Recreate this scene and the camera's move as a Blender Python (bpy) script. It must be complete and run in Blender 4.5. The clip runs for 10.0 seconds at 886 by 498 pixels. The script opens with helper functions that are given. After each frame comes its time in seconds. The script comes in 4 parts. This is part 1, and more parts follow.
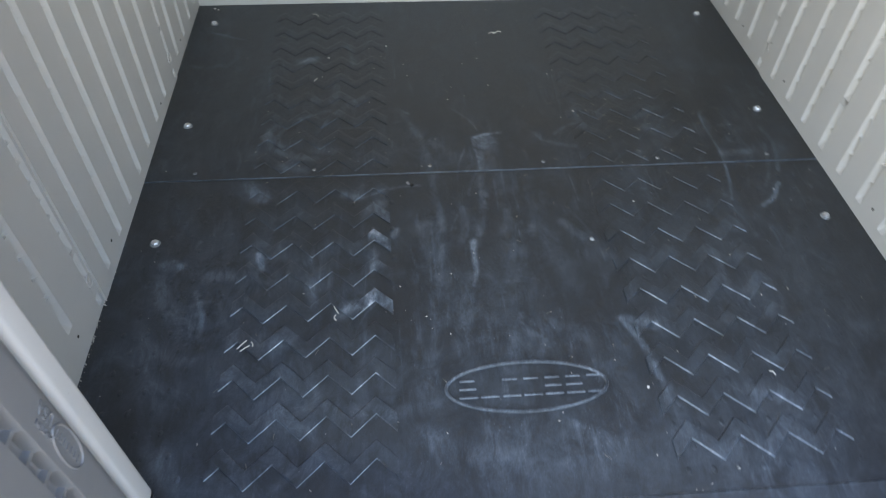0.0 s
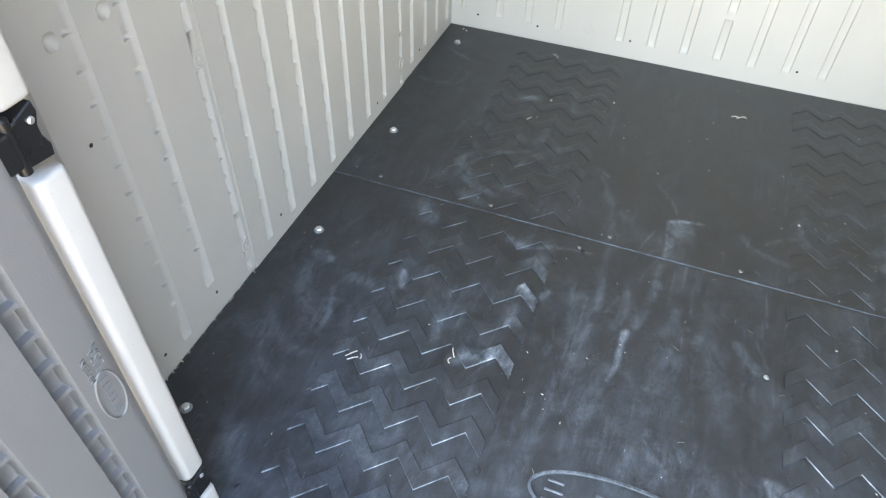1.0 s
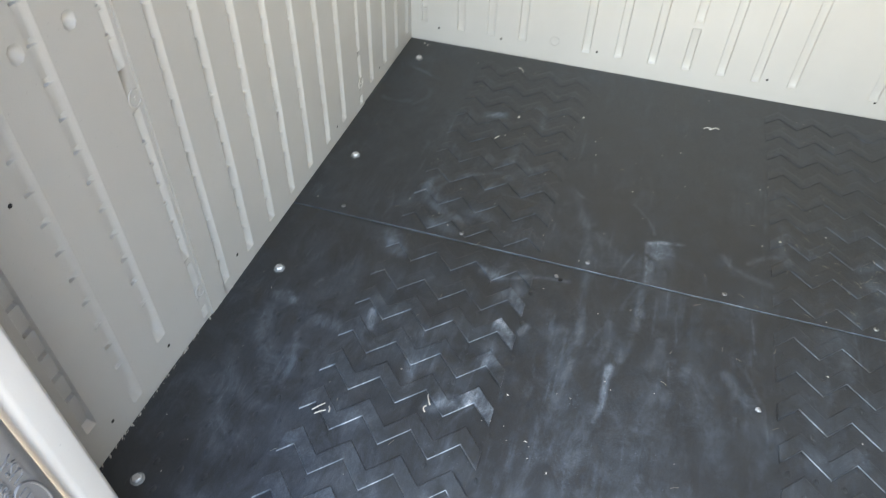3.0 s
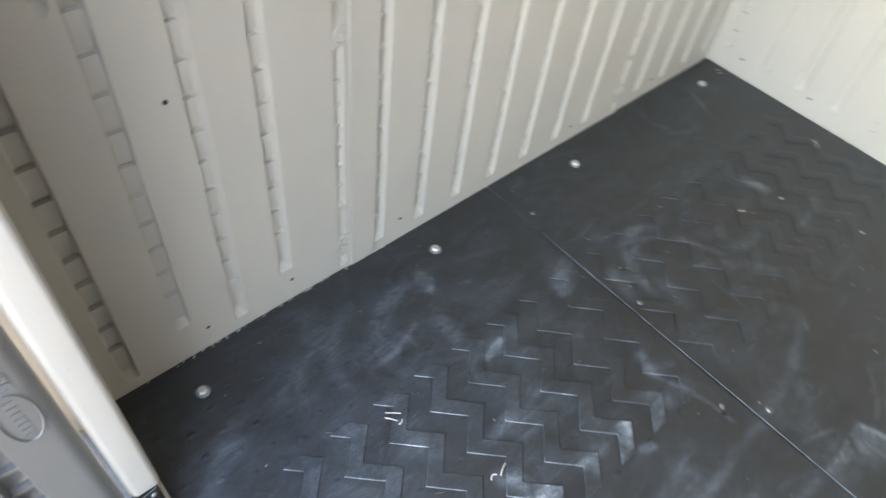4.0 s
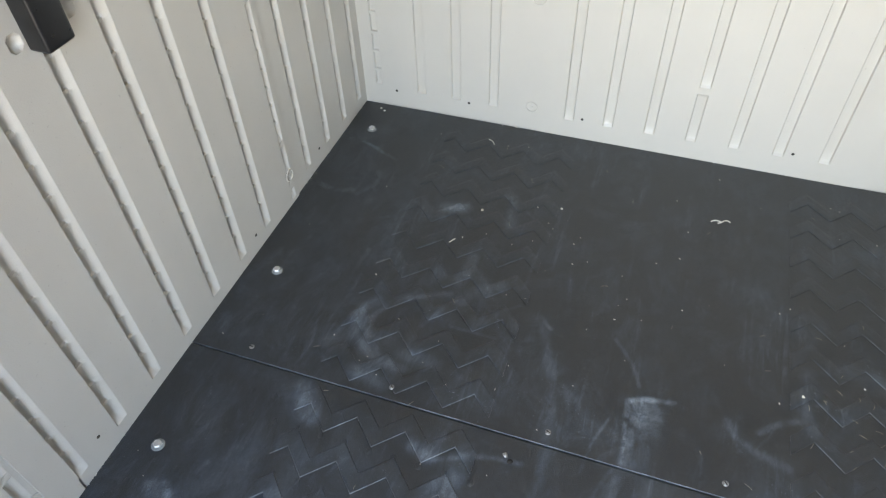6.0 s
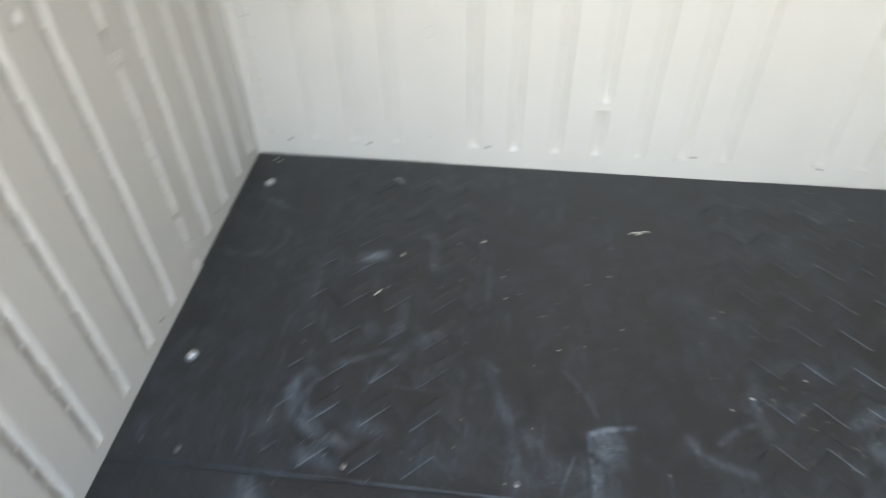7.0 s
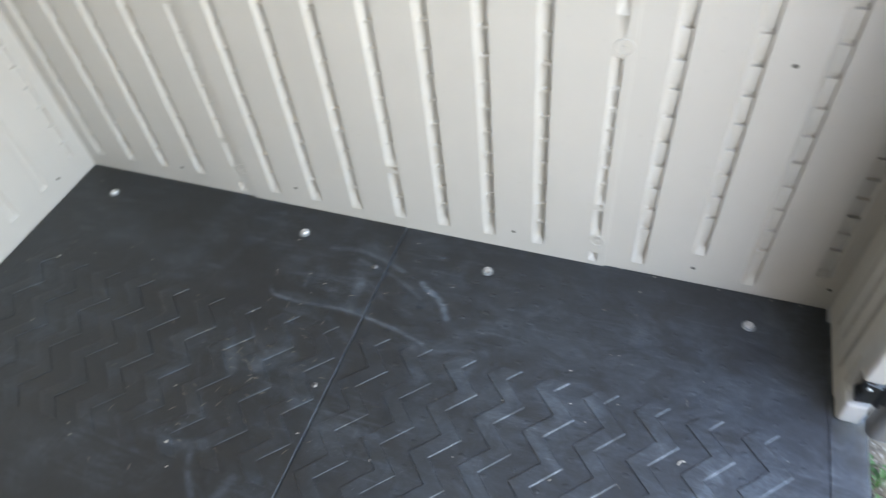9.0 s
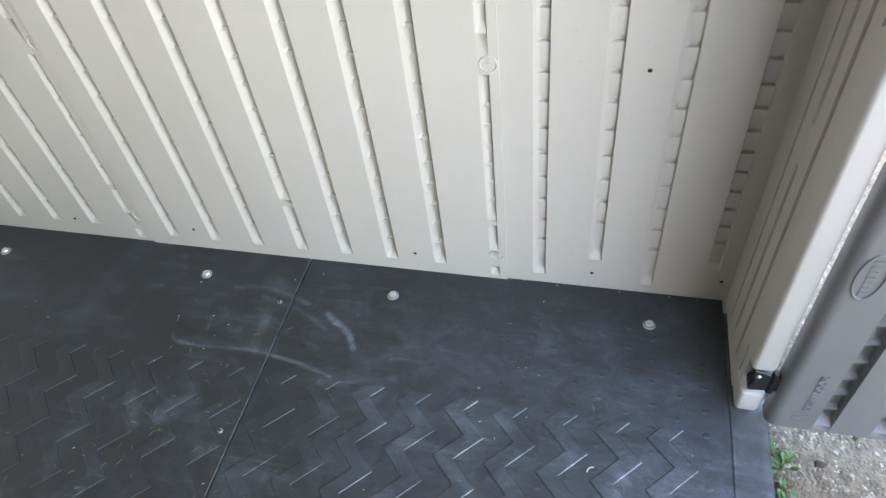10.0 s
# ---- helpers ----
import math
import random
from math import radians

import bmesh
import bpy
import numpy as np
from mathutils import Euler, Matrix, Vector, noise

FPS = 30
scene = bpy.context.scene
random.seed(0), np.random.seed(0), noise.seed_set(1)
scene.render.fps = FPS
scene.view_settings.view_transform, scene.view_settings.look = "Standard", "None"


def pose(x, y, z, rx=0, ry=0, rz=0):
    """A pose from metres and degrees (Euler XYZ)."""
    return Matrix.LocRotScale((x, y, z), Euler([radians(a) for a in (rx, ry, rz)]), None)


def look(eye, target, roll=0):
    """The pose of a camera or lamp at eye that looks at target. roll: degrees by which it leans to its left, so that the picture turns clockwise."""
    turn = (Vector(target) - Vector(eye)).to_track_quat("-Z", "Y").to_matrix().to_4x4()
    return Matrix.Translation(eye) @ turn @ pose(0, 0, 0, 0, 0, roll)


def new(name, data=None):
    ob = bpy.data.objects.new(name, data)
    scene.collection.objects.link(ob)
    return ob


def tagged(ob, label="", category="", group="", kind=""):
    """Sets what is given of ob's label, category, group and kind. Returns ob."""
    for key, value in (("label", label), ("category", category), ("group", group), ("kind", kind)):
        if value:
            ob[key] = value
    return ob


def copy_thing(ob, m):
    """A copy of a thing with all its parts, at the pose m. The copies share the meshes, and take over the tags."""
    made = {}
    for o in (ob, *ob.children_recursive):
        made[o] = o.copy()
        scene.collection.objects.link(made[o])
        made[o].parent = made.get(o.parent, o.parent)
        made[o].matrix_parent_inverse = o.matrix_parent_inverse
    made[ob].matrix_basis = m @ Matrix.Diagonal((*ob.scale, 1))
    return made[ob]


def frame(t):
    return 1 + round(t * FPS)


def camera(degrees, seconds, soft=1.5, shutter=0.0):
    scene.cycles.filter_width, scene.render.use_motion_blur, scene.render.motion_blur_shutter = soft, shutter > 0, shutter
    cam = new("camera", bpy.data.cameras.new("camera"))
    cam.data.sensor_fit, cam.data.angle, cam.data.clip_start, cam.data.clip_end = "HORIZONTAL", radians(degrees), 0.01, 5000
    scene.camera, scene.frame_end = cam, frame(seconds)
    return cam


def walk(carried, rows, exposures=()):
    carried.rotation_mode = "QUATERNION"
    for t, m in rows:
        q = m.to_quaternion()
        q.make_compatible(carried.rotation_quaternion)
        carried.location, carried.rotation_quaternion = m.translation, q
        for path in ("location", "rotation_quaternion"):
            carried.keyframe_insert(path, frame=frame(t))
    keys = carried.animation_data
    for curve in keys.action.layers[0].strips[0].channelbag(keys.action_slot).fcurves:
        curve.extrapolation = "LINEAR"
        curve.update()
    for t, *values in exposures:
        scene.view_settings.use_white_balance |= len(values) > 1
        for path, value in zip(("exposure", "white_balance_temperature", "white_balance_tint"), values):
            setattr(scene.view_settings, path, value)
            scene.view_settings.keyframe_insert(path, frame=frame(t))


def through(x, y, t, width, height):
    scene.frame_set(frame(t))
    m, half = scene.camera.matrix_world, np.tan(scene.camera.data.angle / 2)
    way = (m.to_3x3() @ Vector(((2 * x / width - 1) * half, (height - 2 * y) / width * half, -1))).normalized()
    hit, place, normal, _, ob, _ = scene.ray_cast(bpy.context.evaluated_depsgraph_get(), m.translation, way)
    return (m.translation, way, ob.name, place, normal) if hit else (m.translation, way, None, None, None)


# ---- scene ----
EXPOSURES = [(0, 3.7, 6900, 11), (0.5, 4.42, 7600, 11), (1, 4.55, 7450, 11), (2, 4.58, 7700, 11), (3.5, 4.3, 7600, 11), (4.5, 4.83, 8400, 11), (5.7, 4.32, 7500, 12), (7, 4.33, 7450, 12), (7.5, 4.25, 8000, 13), (8, 4.02, 7900, 13), (8.5, 4.08, 7800, 12), (9, 4.24, 7200, 12), (10, 4.22, 7150, 12)]
cam = camera(65.9, 10.0, soft=1.2, shutter=0.4)
PATH = [
    (0, (-0.291, -1.569, 1.362), (-0.156, -0.233, -0.12), 1.8),
    (0.1, (-0.278, -1.547, 1.35), (-0.178, -0.27, -0.054), 2.6),
    (0.3, (-0.251, -1.501, 1.324), (-0.297, -0.217, -0.075), 3.4),
    (0.5, (-0.224, -1.466, 1.305), (-0.443, -0.073, -0.113), 4.2),
    (0.7, (-0.195, -1.451, 1.299), (-0.536, -0.145, -0.037), 4.0),
    (1, (-0.156, -1.443, 1.301), (-0.63, -0.111, -0.114), 1.8),
    (1.2, (-0.146, -1.433, 1.301), (-0.601, -0.181, -0.054), 1.1),
    (1.5, (-0.136, -1.416, 1.305), (-0.65, -0.11, -0.12), -2.9),
    (1.8, (-0.109, -1.391, 1.314), (-0.654, -0.127, 0.004), -5.2),
    (2, (-0.091, -1.374, 1.321), (-0.616, 0.035, 0.003), -3.9),
    (2.2, (-0.089, -1.363, 1.33), (-0.586, 0.09, 0.049), -3.0),
    (3.3, (-0.259, -1.274, 1.262), (-0.661, 0.026, -0.202), 4.4),
    (3.5, (-0.279, -1.225, 1.253), (-0.767, 0.017, -0.237), 5.3),
    (3.7, (-0.256, -1.15, 1.249), (-0.889, -0.073, -0.182), 6.3),
    (4, (-0.219, -1.044, 1.245), (-1.084, -0.085, -0.282), 8.6),
    (4.2, (-0.224, -1.006, 1.241), (-1.126, -0.223, -0.237), 6.9),
    (4.5, (-0.234, -0.962, 1.241), (-1.175, -0.126, -0.313), 3.9),
    (4.8, (-0.184, -0.895, 1.261), (-1.066, 0.002, -0.163), 0.7),
    (5, (-0.147, -0.848, 1.274), (-1.026, 0.17, -0.207), -0.9),
    (5.3, (-0.11, -0.774, 1.276), (-0.805, 0.34, -0.097), -2.0),
    (5.5, (-0.091, -0.731, 1.276), (-0.75, 0.498, -0.158), -5.6),
    (5.7, (-0.092, -0.722, 1.283), (-0.675, 0.541, -0.153), -5.1),
    (6.8, (-0.243, -0.68, 1.255), (-0.589, 0.671, -0.179), 1.3),
    (7, (-0.228, -0.631, 1.271), (-0.422, 0.772, -0.141), -1.4),
    (7.2, (-0.201, -0.622, 1.295), (-0.127, 0.768, 0.001), -2.1),
    (7.5, (-0.152, -0.617, 1.327), (0.266, 0.79, -0.032), -0.8),
    (7.7, (-0.107, -0.605, 1.337), (0.383, 0.701, 0.047), -2.3),
    (8, (-0.043, -0.587, 1.341), (0.625, 0.714, -0.023), -3.4),
    (8.2, (-0.053, -0.588, 1.332), (0.806, 0.583, -0.042), -2.7),
    (8.5, (-0.064, -0.571, 1.316), (0.962, 0.365, -0.123), -5.8),
    (8.7, (-0.07, -0.586, 1.313), (0.982, 0.137, -0.094), -6.0),
    (9, (-0.074, -0.622, 1.311), (1.128, -0.078, -0.191), -7.2),
    (9.2, (-0.064, -0.654, 1.31), (1.115, -0.23, -0.118), -7.9),
    (9.5, (-0.042, -0.701, 1.309), (1.218, -0.321, -0.197), -8.7),
    (10, (-0.024, -0.74, 1.301), (1.254, -0.316, -0.178), -8.2),
]
walk(cam, [(t, look(eye, target, roll)) for t, eye, target, roll in PATH], EXPOSURES)

# ---- light ----
world = bpy.data.worlds.new("sky")
scene.world = world
world.use_nodes = True
wn = world.node_tree.nodes
sky = wn.new("ShaderNodeTexSky")
sky.sky_type = "NISHITA"
sky.sun_disc = False
sky.sun_elevation, sky.sun_rotation = radians(61), radians(-42)
sky.dust_density, sky.air_density = 2.0, 1.0
wn["Background"].inputs["Strength"].default_value = 0.13
world.node_tree.links.new(sky.outputs[0], wn["Background"].inputs["Color"])
sun = new("sun", bpy.data.lights.new("sun", "SUN"))
sun.data.energy, sun.data.angle, sun.data.color = 5.0, radians(3), (1.0, 0.93, 0.82)
# high behind the shed, so that the doorway lies in open shade
sun.matrix_world = look((-0.9, 1.0, 2.4), (0, 0, 0))


# fill lamp added in the doorway to boost the sky's light, turned right
doorway = new("doorway_fill", bpy.data.lights.new("doorway_fill", "AREA"))
doorway.data.shape, doorway.data.size, doorway.data.size_y = "RECTANGLE", 0.95, 1.74
doorway.data.energy, doorway.data.color, doorway.data.spread = 1.42, (0.85, 0.94, 1.0), radians(132)
doorway.matrix_world = pose(-0.14, -1.064, 0.92, 90, 0, -19)


# ---- materials ----
def material(name):
    m = bpy.data.materials.new(name)
    m.use_nodes = True
    return m, m.node_tree.nodes, m.node_tree.links, m.node_tree.nodes["Principled BSDF"]


def noise_node(nodes, links, scale, detail=4, rough=0.6, stretch=None, swirl=0.0):
    g = nodes.new("ShaderNodeNewGeometry")
    n = nodes.new("ShaderNodeTexNoise")
    n.inputs["Scale"].default_value, n.inputs["Detail"].default_value, n.inputs["Roughness"].default_value = scale, detail, rough
    n.inputs["Distortion"].default_value = swirl
    src = g.outputs["Position"]
    if stretch:
        mp = nodes.new("ShaderNodeMapping")
        mp.inputs["Scale"].default_value = stretch
        links.new(src, mp.inputs["Vector"])
        src = mp.outputs["Vector"]
    links.new(src, n.inputs["Vector"])
    return n.outputs["Fac"]


def remap(nodes, links, value, a, b, c, d):
    r = nodes.new("ShaderNodeMapRange")
    for i, v in enumerate((a, b, c, d)):
        r.inputs[i + 1].default_value = v
    links.new(value, r.inputs[0])
    return r.outputs[0]


def calc(nodes, links, op, a, b):
    m = nodes.new("ShaderNodeMath")
    m.operation = op
    for i, v in enumerate((a, b)):
        if isinstance(v, (int, float)):
            m.inputs[i].default_value = v
        else:
            links.new(v, m.inputs[i])
    return m.outputs[0]


def blend(nodes, links, fac, a, b):
    m = nodes.new("ShaderNodeMix")
    m.data_type = "RGBA"
    if isinstance(fac, (int, float)):
        m.inputs[0].default_value = fac
    else:
        links.new(fac, m.inputs[0])
    for i, v in ((6, a), (7, b)):
        if isinstance(v, tuple):
            m.inputs[i].default_value = (*v, 1)
        else:
            links.new(v, m.inputs[i])
    return m.outputs[2]


def bump(nodes, links, bsdf, height, distance, strength=1.0):
    b = nodes.new("ShaderNodeBump")
    b.inputs["Strength"].default_value, b.inputs["Distance"].default_value = strength, distance
    links.new(height, b.inputs["Height"])
    links.new(b.outputs[0], bsdf.inputs["Normal"])


def resin(name, light, dark, rough=0.42, grain=0.0006, through=0.0):
    """Moulded resin: faint mottling, dust film and a fine orange-peel grain."""
    m, n, l, p = material(name)
    big = noise_node(n, l, 2.2, 5, 0.65)
    streak = noise_node(n, l, 7, 4, 0.6, (1, 1, 0.12))
    fac = calc(n, l, "MULTIPLY", remap(n, l, big, 0.35, 0.7, 0, 1), remap(n, l, streak, 0.3, 0.7, 0.3, 1))
    col = blend(n, l, fac, light, dark)
    speck = remap(n, l, noise_node(n, l, 160, 2, 0.5), 0.70, 0.78, 0, 0.35)
    col = blend(n, l, speck, col, tuple(v * 0.6 for v in dark))
    l.new(col, p.inputs["Base Color"])
    l.new(remap(n, l, big, 0.3, 0.7, rough - 0.06, rough + 0.1), p.inputs["Roughness"])
    bump(n, l, p, noise_node(n, l, 420, 3, 0.6), grain, 0.5)
    if through:
        # thin resin lets a little daylight pass
        t = n.new("ShaderNodeBsdfTranslucent")
        l.new(col, t.inputs["Color"])
        mix = n.new("ShaderNodeMixShader")
        mix.inputs[0].default_value = through
        l.new(p.outputs[0], mix.inputs[1])
        l.new(t.outputs[0], mix.inputs[2])
        l.new(mix.outputs[0], n["Material Output"].inputs["Surface"])
    return m


wall_resin = resin("ivory_resin", (0.45, 0.430, 0.390), (0.41, 0.390, 0.352))
post_resin = resin("post_resin", (0.46, 0.447, 0.42), (0.41, 0.398, 0.37))
door_resin = resin("grey_resin", (0.165, 0.164, 0.163), (0.135, 0.134, 0.133), 0.4)
roof_resin = resin("roof_resin", (0.38, 0.36, 0.335), (0.32, 0.305, 0.28))


def floor_material():
    m, n, l, p = material("black_floor_resin")
    # the dust values also carry painted edge highlights and sheen
    att = n.new("ShaderNodeAttribute")
    att.attribute_name = "dust"
    d = att.outputs["Fac"]
    cloud = noise_node(n, l, 6.5, 8, 0.74, None, 0.5)
    wisp = noise_node(n, l, 15, 7, 0.76, (1.0, 0.6, 1.0), 0.7)
    fine = noise_node(n, l, 420, 3, 0.7)
    film = calc(n, l, "MULTIPLY", remap(n, l, cloud, 0.44, 0.72, 0.0, 1.0), remap(n, l, wisp, 0.42, 0.72, 0.05, 1.0))
    scuff = calc(n, l, "MULTIPLY", d, remap(n, l, wisp, 0.35, 0.66, 0.12, 1.3))
    scratch = noise_node(n, l, 80, 5, 0.75, (1.0, 0.30, 1.0), 1.2)
    scuff = calc(n, l, "MULTIPLY", scuff, remap(n, l, scratch, 0.32, 0.64, 0.62, 1.2))
    scuff = calc(n, l, "MULTIPLY", scuff, remap(n, l, fine, 0.3, 0.66, 0.45, 1.3))
    total = calc(n, l, "ADD", calc(n, l, "ADD", calc(n, l, "MULTIPLY", film, 0.17), 0.003), scuff)
    # dust dragged in and out through the doorway, and single grains
    drag = noise_node(n, l, 46, 6, 0.72, (1.0, 0.09, 1.0), 0.4)
    total = calc(n, l, "ADD", total, calc(n, l, "MULTIPLY", remap(n, l, drag, 0.54, 0.74, 0.0, 0.16), remap(n, l, cloud, 0.42, 0.62, 0.0, 1.0)))
    speck = remap(n, l, noise_node(n, l, 300, 1, 0.4), 0.725, 0.77, 0, 0.6)
    total = calc(n, l, "ADD", total, calc(n, l, "MULTIPLY", speck, remap(n, l, cloud, 0.45, 0.6, 0.0, 0.6)))
    clamp = n.new("ShaderNodeClamp")
    l.new(total, clamp.inputs[0])
    # thin dust tinted blue, a share of the sky's reflection put into its colour
    chalk = blend(n, l, clamp.outputs[0], (0.24, 0.33, 0.43), (0.52, 0.535, 0.55))
    col = blend(n, l, clamp.outputs[0], (0.0118, 0.0138, 0.0160), chalk)
    l.new(col, p.inputs["Base Color"])
    rough = calc(n, l, "ADD", remap(n, l, cloud, 0.3, 0.7, 0.29, 0.40), calc(n, l, "MULTIPLY", clamp.outputs[0], 0.3))
    l.new(rough, p.inputs["Roughness"])
    p.inputs["Specular IOR Level"].default_value = 0.66
    grain = calc(n, l, "ADD", noise_node(n, l, 430, 4, 0.75), calc(n, l, "MULTIPLY", scratch, 0.35))
    bump(n, l, p, grain, 0.0014, 0.85)
    return m


floor_resin = floor_material()


def plain(name, colour, rough, metal=0.0, scale=60, vary=0.25):
    m, n, l, p = material(name)
    f = noise_node(n, l, scale, 4, 0.6)
    l.new(blend(n, l, remap(n, l, f, 0.3, 0.7, 0, 1), colour, tuple(v * (1 - vary) for v in colour)), p.inputs["Base Color"])
    l.new(remap(n, l, f, 0.3, 0.7, rough - 0.06, rough + 0.08), p.inputs["Roughness"])
    p.inputs["Metallic"].default_value = metal
    bump(n, l, p, noise_node(n, l, scale * 6, 3, 0.6), 0.0004, 0.4)
    return m


zinc = plain("zinc_plated_steel", (0.78, 0.78, 0.77), 0.34, 0.85, 180)
dull_zinc = plain("dull_zinc", (0.34, 0.34, 0.34), 0.4, 0.8, 300, 0.5)
clear_cap = plain("milky_plastic", (0.27, 0.285, 0.29), 0.25, 0.0, 120)
black_plastic = plain("black_plastic", (0.012, 0.012, 0.013), 0.32, 0.0, 80)
dark_hole = plain("dark_hole", (0.02, 0.018, 0.016), 0.8)
shaving = plain("pale_plastic_shaving", (0.60, 0.57, 0.50), 0.5)
dry_leaf = plain("dry_yellow_leaf", (0.62, 0.58, 0.30), 0.6, 0.0, 40, 0.35)
green_leaf = plain("green_weed_leaf", (0.07, 0.17, 0.035), 0.5, 0.0, 60, 0.4)
straw = plain("dry_straw", (0.34, 0.31, 0.235), 0.7)
soil = plain("dark_soil", (0.07, 0.055, 0.04), 0.9, 0.0, 90, 0.5)


def concrete_material():
    m, n, l, p = material("weathered_concrete")
    big = noise_node(n, l, 2.5, 6, 0.65)
    mid = noise_node(n, l, 38, 5, 0.75)
    v = n.new("ShaderNodeTexVoronoi")
    v.inputs["Scale"].default_value = 130
    g = n.new("ShaderNodeNewGeometry")
    l.new(g.outputs["Position"], v.inputs["Vector"])
    grit = remap(n, l, v.outputs["Distance"], 0.1, 0.6, 0, 1)
    col = blend(n, l, remap(n, l, mid, 0.35, 0.68, 0, 1), (0.105, 0.080, 0.052), (0.28, 0.235, 0.17))
    col = blend(n, l, remap(n, l, big, 0.35, 0.7, 0, 0.5), col, (0.13, 0.11, 0.085))
    col = blend(n, l, remap(n, l, noise_node(n, l, 90, 2, 0.5), 0.60, 0.68, 0, 0.8), col, (0.42, 0.38, 0.31))
    l.new(col, p.inputs["Base Color"])
    p.inputs["Roughness"].default_value = 0.9
    bump(n, l, p, calc(n, l, "ADD", grit, calc(n, l, "MULTIPLY", mid, 2.0)), 0.004, 0.8)
    return m


concrete = concrete_material()


# ---- building helpers ----
def link_mesh(name, bm, mat, smooth=None):
    me = bpy.data.meshes.new(name)
    bm.normal_update()
    if smooth is not None:
        for f in bm.faces:
            f.smooth = True
        for e in bm.edges:
            if len(e.link_faces) == 2 and e.calc_face_angle(0) > radians(smooth):
                e.smooth = False
    bm.to_mesh(me)
    bm.free()
    me.materials.append(mat)
    return new(name, me)


def part(name, bm, mat, parent=None, label="", smooth=None):
    ob = link_mesh(name, bm, mat, smooth)
    if parent is not None:
        ob.parent = parent
    if label:
        tagged(ob, label)
    return ob


def box(bm, x0, x1, y0, y1, z0, z1, bevel=0.0, segments=2):
    made = bmesh.ops.create_cube(bm, size=1.0)["verts"]
    bmesh.ops.scale(bm, vec=(x1 - x0, y1 - y0, z1 - z0), verts=made)
    bmesh.ops.translate(bm, vec=((x0 + x1) / 2, (y0 + y1) / 2, (z0 + z1) / 2), verts=made)
    if bevel:
        edges = list({e for v in made for e in v.link_edges})
        bmesh.ops.bevel(bm, geom=edges, offset=bevel, segments=segments, affect="EDGES", profile=0.6)
    return bm


def lathe(bm, rings, sides, m=Matrix()):
    """Rings (radius, height) turned round z; the ends are closed."""
    loops = []
    for r, h in rings:
        loops.append([bm.verts.new(m @ Vector((r * math.cos(2 * math.pi * i / sides), r * math.sin(2 * math.pi * i / sides), h))) for i in range(sides)])
    for a, b in zip(loops, loops[1:]):
        for i in range(sides):
            j = (i + 1) % sides
            bm.faces.new((a[i], a[j], b[j], b[i]))
    bm.faces.new(loops[-1])
    bm.faces.new(loops[0][::-1])
    return bm


def empty(name, m=Matrix()):
    ob = new(name)
    ob.matrix_world = m
    return ob


def tube(bm, points, radius, sides=6):
    """A round string along points."""
    loops = []
    for i, p in enumerate(points):
        a, b = points[max(i - 1, 0)], points[min(i + 1, len(points) - 1)]
        q = (Vector(b) - Vector(a)).to_track_quat("Z", "Y")
        loops.append([bm.verts.new(Vector(p) + q @ Vector((radius * math.cos(2 * math.pi * k / sides), radius * math.sin(2 * math.pi * k / sides), 0))) for k in range(sides)])
    for a, b in zip(loops, loops[1:]):
        for k in range(sides):
            bm.faces.new((a[k], a[(k + 1) % sides], b[(k + 1) % sides], b[k]))
    bm.faces.new(loops[0][::-1])
    bm.faces.new(loops[-1])
    return bm


# ---- sizes ----
LEFT, RIGHT, BACK, FRONT = -1.020, 1.028, 0.999, -1.046
HEIGHT = 1.86
FRONT_LEFT, FRONT_RIGHT = -1.028, -1.050
JAMB = 0.745
SEAM = -0.030
LIP = -1.121
GROUND = -0.072


# ---- ground ----
bm = bmesh.new()
N = 60
def spread(i, n, reach):
    u = 2 * i / n - 1
    return math.copysign(abs(u) ** 5 * reach + abs(u) * 2.2, u)
grid = [[bm.verts.new((spread(i, N, 900), -1.3 + spread(j, N, 900), 0)) for i in range(N + 1)] for j in range(N + 1)]
for row in grid:
    for v in row:
        v.co.z = GROUND + 0.006 * noise.noise(v.co * 2.2) - (0.02 if -1.1 < v.co.y < 1.1 and abs(v.co.x) < 1.1 else 0)
for j in range(N):
    for i in range(N):
        bm.faces.new((grid[j][i], grid[j][i + 1], grid[j + 1][i + 1], grid[j + 1][i]))
tagged(part("ground", bm, concrete, smooth=60), "weathered grey-brown concrete paving around the shed", "ground", kind="structure")


# ---- dust on the floor: hand smears, drag marks and scuffs, plus painted sheen ----
SMEARS = []


def smear(width, strength, *points):
    """A wiped mark, or when broad a painted haze, along the points, with its half width and how chalky it is."""
    SMEARS.append((list(points), width, strength))


# over the middle, rear panel: a wiped patch with a crisp top edge and a broken side edge
smear(0.008, 0.50, (-0.034, 0.124), (-0.010, 0.136), (0.012, 0.141))
smear(0.006, 0.26, (0.012, 0.141), (0.055, 0.150))
smear(0.006, 0.42, (-0.036, 0.126), (-0.035, 0.088))
smear(0.005, 0.34, (-0.034, 0.07), (-0.032, 0.035))
smear(0.005, 0.30, (-0.031, 0.015), (-0.030, -0.022))
smear(0.022, 0.34, (-0.012, 0.118), (-0.006, 0.085))
smear(0.024, 0.20, (0.012, 0.118), (0.016, 0.085))
smear(0.030, 0.11, (0.010, 0.09), (0.012, 0.04), (0.004, 0.0))
smear(0.016, 0.22, (-0.020, 0.05), (-0.024, -0.02))
smear(0.012, 0.105, (-0.262, 0.285), (-0.225, 0.19), (-0.197, 0.116), (-0.182, 0.0), (-0.176, -0.114), (-0.160, -0.272))
smear(0.006, 0.18, (-0.268, 0.287), (-0.235, 0.262))
smear(0.010, 0.12, (0.16, 0.14), (0.2, 0.09), (0.28, 0.07))
